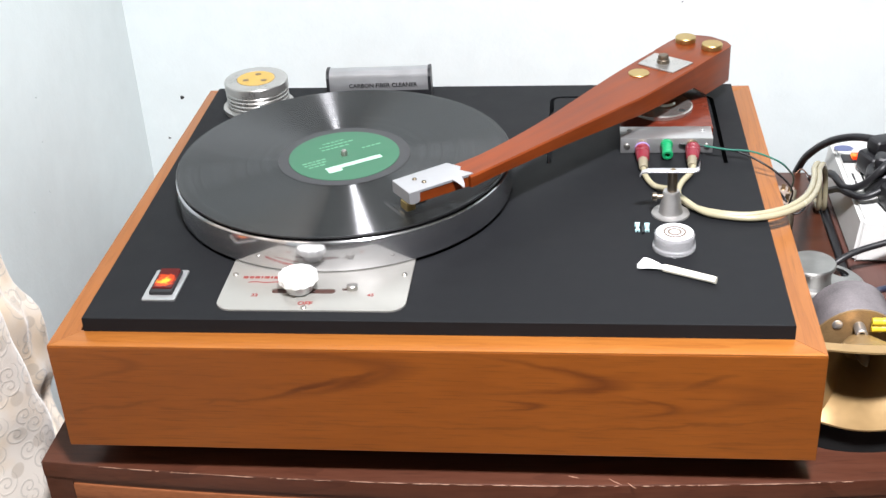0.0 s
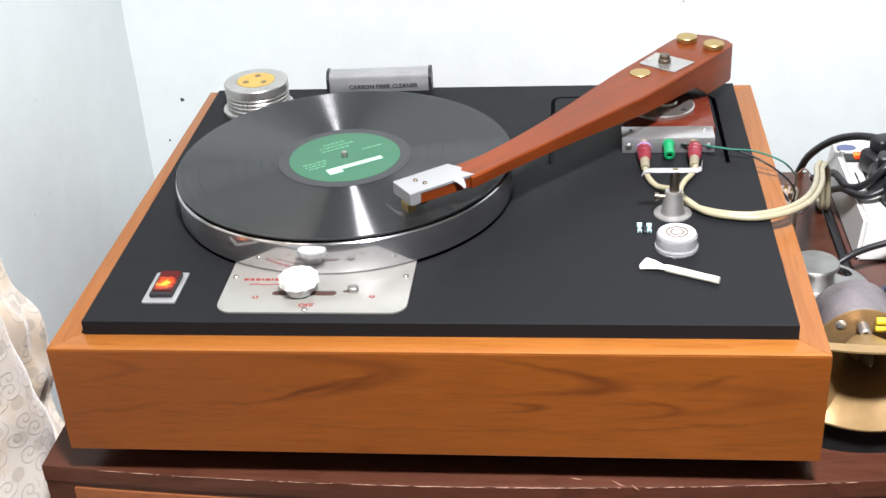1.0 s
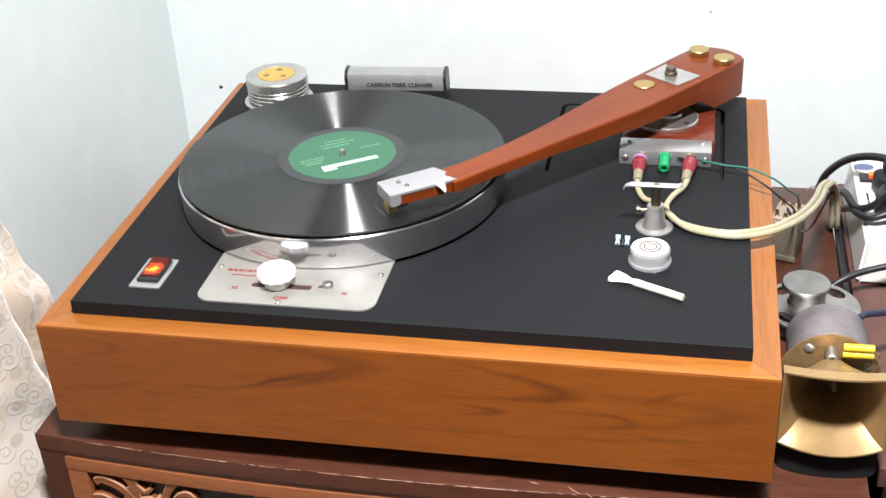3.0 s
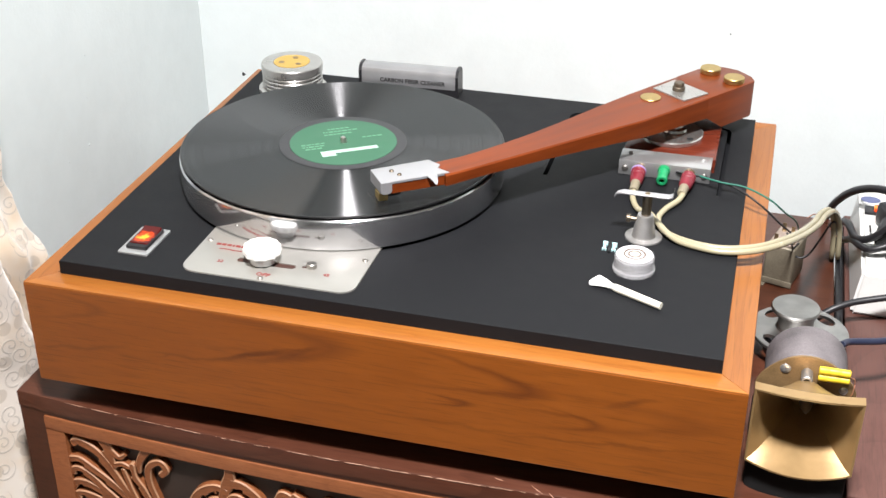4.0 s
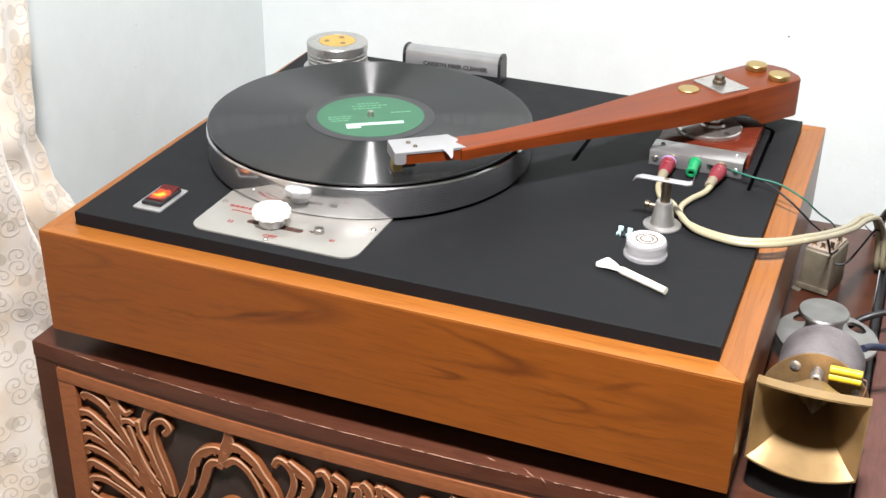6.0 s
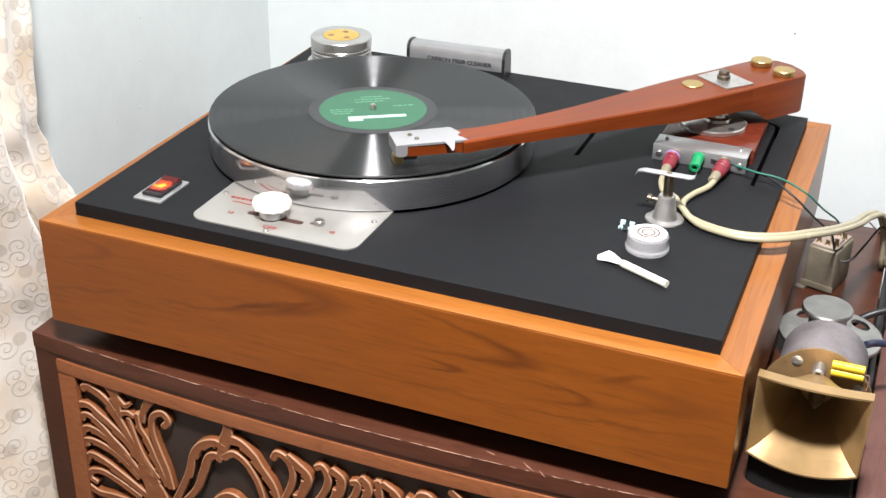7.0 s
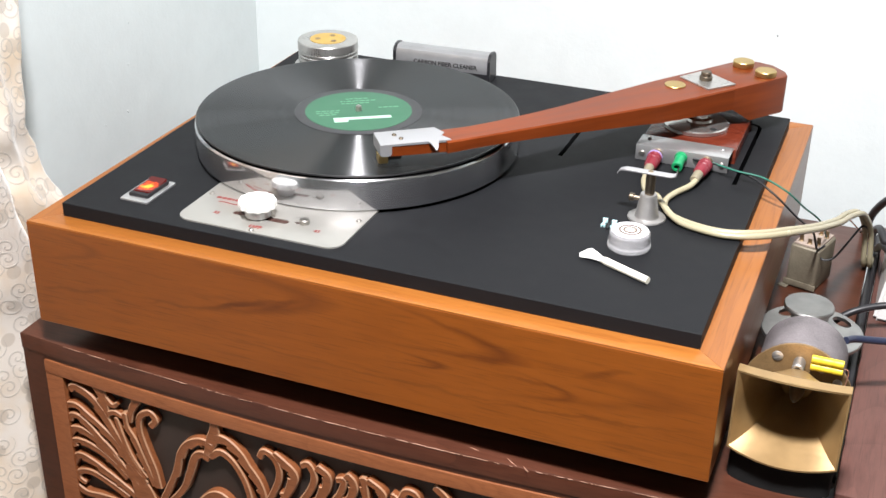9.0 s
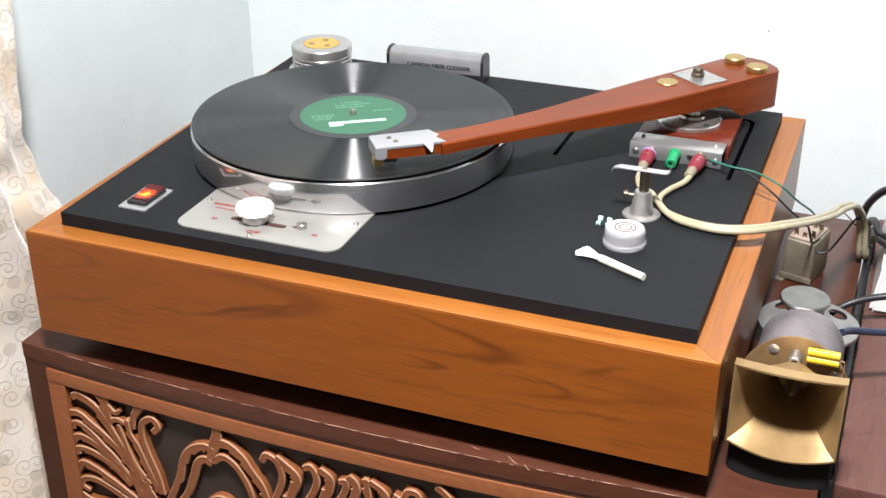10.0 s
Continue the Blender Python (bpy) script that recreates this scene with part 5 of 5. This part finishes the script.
def leads():
    r = 0.0027
    main = [(0.5165, 0.2700, 1.0065), (0.5130, 0.2600, 1.0045), (0.5040, 0.2430, 1.0034), (0.5000, 0.2230, 1.0034), (0.5070, 0.2020, 1.0034), (0.5270, 0.1885, 1.0034), (0.5560, 0.1830, 1.0036), (0.5850, 0.1920, 1.0040), (0.6060, 0.2200, 0.9985), (0.6240, 0.2740, 0.9810), (0.6380, 0.3330, 0.9630), (0.6455, 0.3740, 0.9530), (0.6560, 0.4050, 0.9420), (0.6640, 0.4300, 0.9120), (0.6680, 0.4400, 0.8720), (0.6700, 0.4700, 0.8650)]
    cable(main, r)
    second = [(0.4715, 0.2700, 1.0040), (0.4730, 0.2560, 1.0034), (0.4800, 0.2370, 1.0034), (0.4930, 0.2180, 1.0095), (0.5010, 0.2050, 1.0088), (0.5190, 0.1870, 1.0042), (0.5420, 0.1790, 1.0034), (0.5640, 0.1775, 1.0036), (0.5885, 0.1868, 1.0040), (0.6105, 0.2165, 0.9982), (0.6290, 0.2720, 0.9805), (0.6430, 0.3310, 0.9625), (0.6505, 0.3720, 0.9522), (0.6610, 0.4050, 0.9410), (0.6700, 0.4300, 0.9110), (0.6740, 0.4400, 0.8720), (0.6752, 0.4700, 0.8650)]
    cable(second, r)
    green = [(0.5080, 0.3095, 1.0090), (0.5220, 0.3060, 1.0110), (0.5480, 0.2960, 1.0110), (0.5720, 0.2950, 1.0090), (0.5950, 0.2870, 1.0030), (0.6100, 0.3050, 0.9830), (0.6230, 0.3550, 0.9500), (0.6300, 0.4020, 0.9120)]
    solo("green_wire", tube(green, 0.0009, 6, 10), M_WIREGREEN, green[0], "thin green wire from the arm terminals to the transformer", "wire")
    grey = [(0.5060, 0.3095, 1.0100), (0.5300, 0.3030, 1.0110), (0.5600, 0.2960, 1.0080), (0.5850, 0.2830, 1.0000), (0.6050, 0.2900, 0.9800), (0.6200, 0.3380, 0.9440), (0.6240, 0.3720, 0.9120), (0.6300, 0.3900, 0.9080)]
    solo("black_wire", tube(grey, 0.0010, 8, 10), M_BLACK, grey[0], "thin black wire running over the plinth edge", "wire")
    loop = [(0.6180, 0.4000, 0.9130), (0.6220, 0.3850, 0.9120), (0.6290, 0.3800, 0.8985), (0.6400, 0.3820, 0.9000), (0.6500, 0.3950, 0.9120), (0.6600, 0.4150, 0.9230), (0.6660, 0.4300, 0.9150), (0.6600, 0.4400, 0.9060)]
    solo("black_wire", tube(loop, 0.0011, 8, 10), M_BLACK, loop[0], "thin black wire hanging in a loop from the transformer", "wire")


leads()

# ---------------------------------------------------------------- parts standing beside the plinth


def transformer():
    cx, cy, top = 0.6190, 0.4000, 0.9075
    t = thing("transformer_can", (cx, cy, Z_TOP), "small olive metal transformer can with solder tags on top", "transformer")
    turn = Matrix.Translation((cx, cy, 0)) @ Matrix.Rotation(radians(-16), 4, "Z")

    def turned(bm):
        bmesh.ops.transform(bm, matrix=turn, verts=bm.verts)
        return bm

    part("can", turned(box(-0.0150, 0.0150, -0.0220, 0.0220, Z_TOP, top, 0.0030, 3)), M_CANPAINT, t, "dull olive-gold metal can")
    part("tag_board", turned(box(-0.0125, 0.0125, -0.0195, 0.0195, top, top + 0.0020, 0.0005)), M_CARD, t, "pale paper tag board")
    for x, y, h in ((-0.008, -0.013, 0.007), (0.001, -0.014, 0.005), (0.009, -0.012, 0.008), (-0.007, 0.010, 0.009), (0.002, 0.012, 0.006), (0.009, 0.009, 0.007)):
        z = top + 0.0020
        part("tag", turned(joined(box(x - 0.0020, x + 0.0020, y - 0.0005, y + 0.0005, z, z + h, 0.0003), lathe([(0, 0.0012), (0.0020, 0.0009), (0.0028, 0)], (x, y, z), 10))), M_OLDBRASS, t)
    part("clamp", turned(joined(box(-0.0165, 0.0165, -0.0237, -0.0221, 0.8640, 0.8700, 0.0004), box(-0.0190, -0.0100, -0.0290, -0.0221, Z_TOP, 0.8635, 0.0003))), M_CANPAINT, t)


def horn(name, label):
    """A small horn tweeter: flared rectangular mouth, throat plug, terminal plate and round magnet."""
    hx, hy, hz = 0.6395, 0.0430, 0.9280
    h = thing(name, (hx, hy + 0.03, Z_TOP), label, "tweeter")
    n = 14

    def ring(half_w, half_h, y, bulge, roundness):
        pts = []
        for side in range(4):
            for k in range(n):
                t = -1 + 2 * k / n
                if side == 0:
                    u, v = t, -1
                elif side == 1:
                    u, v = 1, t
                elif side == 2:
                    u, v = -t, 1
                else:
                    u, v = -1, -t
                r = math.hypot(u, v)
                cu, cv = u / r, v / r
                u, v = u * (1 - roundness) + cu * roundness, v * (1 - roundness) + cv * roundness
                yy = y - bulge * (1 - u * u)
                zz = hz + half_h * v + (half_h * 0.10 * (1 - u * u) * (-1 if v < 0 else 1) if bulge else 0)
                pts.append((hx + half_w * u, yy, zz))
        return pts

    bm = bmesh.new()
    steps = 9
    inner, outer = [], []
    for i in range(steps + 1):
        t = i / steps
        w = 0.0120 + (0.0395 - 0.0120) * ((1 - t) ** 1.15)
        g = 0.0120 + (0.0330 - 0.0120) * ((1 - t) ** 1.0)
        y = hy + 0.052 * t
        b = 0.009 * (1 - t) ** 3
        inner.append([bm.verts.new(p) for p in ring(w, g, y, b, t ** 0.8)])
        rim = i < 2  # a deep square-backed lip round the mouth
        ow, og, ob = (0.0409, 0.0344, 0.009) if rim else (w + 0.0014, g + 0.0014, b)
        back = (0.0003, 0.0045, 0.0030)[i] if i < 3 else 0.0016
        outer.append([bm.verts.new(p) for p in ring(ow, og, y + back, ob, 0.0 if rim else t ** 0.8)])
    m = 4 * n
    for rings, flip in ((inner, False), (outer, True)):
        for a, b in zip(rings, rings[1:]):
            for j in range(m):
                q = (a[j], a[(j + 1) % m], b[(j + 1) % m], b[j])
                bm.faces.new(q[::-1] if flip else q)
    for j in range(m):
        bm.faces.new((inner[0][j], outer[0][j], outer[0][(j + 1) % m], inner[0][(j + 1) % m]))
    bmesh.ops.recalc_face_normals(bm, faces=bm.faces)
    flare = part("flare", bm, M_GOLD, h, "satin gold flared horn mouth")
    part("throat", rod((hx, hy + 0.0535, hz), 0.0135, 0.001, 0.0001, 32, TO_FRONT), M_WEB, flare)
    part("phase_plug", lathe([(0.0062, 0), (0.0058, 0.010), (0.0040, 0.019), (0.0014, 0.0255), (0, 0.027)], (hx + 0.001, hy + 0.0520, hz + 0.001), 20, TO_FRONT), M_CAST, flare, "grey pointed phase plug")
    plate = part("terminal_plate", prism([(hx + (0.0345 + 0.0055 * abs(math.cos(radians(a))) ** 6) * math.cos(radians(a)), hz + (0.0335 if a < 180 else 0.0300) * math.sin(radians(a))) for a in range(0, 360, 10)], 0, 0.0022, 0.0004, None, Matrix.Translation((0, hy + 0.0590, 0)) @ TO_FRONT.to_4x4()), M_WEB, h, "brown lacquered mounting plate")
    part("magnet", lathe([(0, 0), (0.0320, 0), (0.0332, 0.0012), (0.0332, 0.0440), (0.0320, 0.0455), (0, 0.0455)], (hx, hy + 0.0595 + 0.0455, hz), 48, TO_FRONT), M_GREYPAINT, h, "dusty grey magnet")
    slotted_screw(plate, (hx - 0.0180, hy + 0.0568, hz + 0.0195), 0.0044, TO_FRONT, M_ALU)
    slotted_screw(plate, (hx + 0.0160, hy + 0.0568, hz + 0.0160), 0.0038, TO_FRONT, M_ALU)
    slotted_screw(plate, (hx + 0.0290, hy + 0.0568, hz + 0.0060), 0.0036, TO_FRONT, M_ALU)
    jack = part("terminal_post", lathe([(0.0018, 0), (0.0042, 0), (0.0046, 0.0008), (0.0046, 0.0130), (0.0040, 0.0138), (0.0026, 0.0138), (0.0024, 0.0100), (0.0018, 0)], (hx - 0.0010, hy + 0.0570, hz + 0.0185), 20, TO_FRONT), M_CAST, plate, "grey terminal post")
    part("terminal_hole", rod((hx - 0.0010, hy + 0.0452, hz + 0.0185), 0.0018, 0.0010, 0.0001, 12, TO_FRONT), M_INKBLACK, jack)
    for dz in (0.0, 0.0064):
        part("resistor", lathe([(0, 0), (0.0028, 0), (0.0032, 0.0006), (0.0032, 0.0070), (0.00305, 0.0076), (0.0032, 0.0082), (0.0032, 0.0160), (0.00305, 0.0166), (0.0032, 0.0172), (0.0032, 0.0234), (0.0028, 0.0240), (0, 0.0240)], (hx + 0.0075, hy + 0.0515, hz + 0.0200 + dz), 18, TO_RIGHT), M_YELLOW, plate, "yellow wire-wound resistor")
    part("lead_wire", tube([(hx + 0.0320, hy + 0.0515, hz + 0.0230), (hx + 0.0355, hy + 0.0505, hz + 0.0215), (hx + 0.0345, hy + 0.0450, hz + 0.0120), (hx + 0.0300, hy + 0.0440, hz + 0.0060)], 0.0005, 6, 5), M_COPPER, plate, "bare copper lead")
    part("pad", prism([(hx + 0.0390 * math.sin(radians(a)), hy + 0.012 - 0.012 * math.cos(radians(a))) for a in range(-90, 91, 15)] + [(hx + 0.0390, hy + 0.095), (hx - 0.0390, hy + 0.095)], Z_TOP, 0.8926, 0.002), M_RUBBER, h, "black foam pad")


def driver():
    x, y = 0.6370, 0.2600
    d = thing("tweeter_driver", (x, y, Z_TOP), "bare horn driver lying face down with a slotted round flange", "driver")
    fl = lathe([(0, 0.8830), (0.0445, 0.8830), (0.0450, 0.8836), (0.0450, 0.8858), (0.0444, 0.8864), (0, 0.8864)], (x, y, 0), 56)
    cuts = []
    for a in (45, 135, 225, 315):
        m = Matrix.Translation((x + 0.0335 * math.cos(radians(a)), y + 0.0335 * math.sin(radians(a)), 0)) @ Matrix.Rotation(radians(a + 90), 4, "Z")
        cuts.append(prism([(0.0105 * math.cos(radians(q)), 0.0066 * math.sin(radians(q))) for q in range(0, 360, 24)], 0.87, 0.90, 0, None, m))
    part("flange", cut(fl, *cuts), M_DRIVER, d, "cast grey flange with oval slots")
    part("body", lathe([(0, Z_TOP), (0.030, Z_TOP), (0.0305, 0.8640), (0.0305, 0.8828), (0, 0.8828)], (x, y, 0), 40), M_BLACK, d)
    part("neck", lathe([(0, 0.8864), (0.0180, 0.8864), (0.0165, 0.8890), (0.0165, 0.9040), (0, 0.9040)], (x - 0.004, y + 0.004, 0), 32), M_DRIVER, d)
    part("cap", lathe([(0, 0.9040), (0.0212, 0.9040), (0.0222, 0.9048), (0.0224, 0.9070), (0.0214, 0.9084), (0, 0.9090)], (x - 0.006, y + 0.005, 0), 44), M_DRIVER, d, "flat polished end cap")


def power_strip():
    p = thing("power_strip", (0.735, 0.45, Z_TOP), "white multi-socket power strip with a lit red switch", "power strip")
    x0, x1, y0, y1, z1 = 0.686, 0.764, 0.3420, 0.5350, 0.9080
    bm = box(x0, x1, y0, y1, Z_TOP, z1, 0.0)
    for v in bm.verts:
        if v.co.z > 0.9:
            v.co.x = x0 + 0.006 if v.co.x < 0.73 else x1 - 0.006
            if v.co.y < 0.4:
                v.co.y += 0.006
    bmesh.ops.bevel(bm, geom=bm.edges[:], offset=0.0035, segments=3, affect="EDGES")
    part("body", bm, M_STRIP, p, "white moulded plastic body")
    part("label", prism([(0.7030 + 0.0105 * math.cos(radians(a)), 0.5110 + 0.0075 * math.sin(radians(a))) for a in range(0, 360, 15)], z1, z1 + 0.0005), M_BLUELABEL, p, "blue oval sticker")
    sw = part("switch", box(0.696, 0.716, 0.474, 0.491, z1, z1 + 0.003, 0.0006), M_BLACK, p)
    part("rocker", box(0.7055, 0.7145, 0.4765, 0.4885, z1 + 0.0030, z1 + 0.0065, 0.001), M_ROCKER2, sw, "glowing red rocker")
    for y in (0.428, 0.446):
        for x, w in ((0.700, 0.003), (0.709, 0.003), (0.745, 0.003)):
            part("socket_slot", box(x, x + w * 0.7, y - 0.012, y + 0.004, z1 - 0.001, z1 + 0.0004), M_INKBLACK, p)
    for spot, ang in (((0.727, 0.450), 20), ((0.724, 0.408), -15), ((0.734, 0.372), 12)):
        q = thing("mains_plug", (spot[0], spot[1], z1), "chunky black mains plug in the power strip", "plug", "mains plugs")
        m = Matrix.Translation((spot[0], spot[1], z1)) @ Matrix.Rotation(radians(ang), 4, "Z")
        b1 = box(-0.019, 0.019, -0.016, 0.016, 0.0008, 0.026, 0.006, 3)
        b2 = box(-0.012, 0.014, -0.011, 0.011, 0.025, 0.042, 0.005, 3)
        for b in (b1, b2):
            bmesh.ops.transform(b, matrix=m, verts=b.verts)
        part("body", b1, M_BLACK, q)
        part("grip", b2, M_BLACK, q)


def mains_cables():
    a = [(0.730, 0.450, 0.944), (0.716, 0.456, 0.946), (0.700, 0.470, 0.941), (0.684, 0.492, 0.926), (0.6720, 0.518, 0.902), (0.6650, 0.545, 0.872), (0.6620, 0.575, 0.820), (0.6620, 0.590, 0.70)]
    solo("mains_cable", tube(a, 0.0042, 12, 10), M_BLACK, a[0], "thick black mains cable arching behind the power strip", "cable", "mains cables")
    b = [(0.726, 0.406, 0.946), (0.716, 0.392, 0.942), (0.700, 0.396, 0.922), (0.686, 0.410, 0.912), (0.6785, 0.440, 0.912), (0.6735, 0.470, 0.898), (0.6700, 0.505, 0.874)]
    solo("mains_cable", tube(b, 0.0040, 12, 10), M_BLACK, b[0], "thick black mains cable drooping over the power strip", "cable", "mains cables")
    g = [(0.732, 0.452, 0.946), (0.745, 0.436, 0.952), (0.742, 0.415, 0.944), (0.722, 0.385, 0.928), (0.700, 0.378, 0.918), (0.690, 0.392, 0.913), (0.6825, 0.420, 0.905), (0.6790, 0.455, 0.885), (0.6780, 0.490, 0.867)]
    solo("mains_cable", tube(g, 0.0036, 14, 10), M_BLACK, g[0], "black mains cable looping across the power strip", "cable", "mains cables")
    c = [(0.645, 0.300, 0.868), (0.668, 0.310, 0.885), (0.700, 0.322, 0.893), (0.760, 0.330, 0.903), (0.840, 0.320, 0.905), (0.950, 0.290, 0.866)]
    solo("speaker_cable", tube(c, 0.0034, 10, 10), M_BLACK, c[0], "black cable running across to the horn driver", "cable")
    d = [(0.668, 0.175, 0.930), (0.676, 0.190, 0.925), (0.700, 0.205, 0.920), (0.740, 0.225, 0.916), (0.820, 0.235, 0.895), (0.900, 0.230, 0.866)]
    solo("probe_lead", tube(d, 0.0032, 10, 10), M_NAVY, d[0], "dark blue insulated lead resting against the horn magnet", "cable")
    e = [(0.6765, 0.085, 0.8500), (0.6770, 0.20, 0.8560), (0.6768, 0.33, 0.8590), (0.6775, 0.45, 0.8600), (0.6775, 0.54, 0.8560)]
    solo("floor_cable", tube(e, 0.0044, 10, 8), M_BLACK, e[0], "black cable lying in the gap between the cabinets", "cable")
    f = [(0.636, 0.417, 0.9245), (0.645, 0.430, 0.9230), (0.660, 0.455, 0.8990), (0.675, 0.480, 0.8720)]
    solo("orange_wire", tube(f, 0.0007, 6, 8), M_COPPER, f[0], "thin orange wire from the transformer tags", "wire")


M_ROCKER2 = glowing("strip_neon", (1.0, 0.30, 0.04), (0.7, 0.010, 0.003), 1.8, (0.7070, 0.4825, 0.913), 0.010)
M_NAVY = speckled("navy_insulation", (0.02, 0.025, 0.05), 0.4)
transformer()
horn("horn_tweeter", "gold horn tweeter with yellow resistors beside the plinth")
driver()
power_strip()
mains_cables()
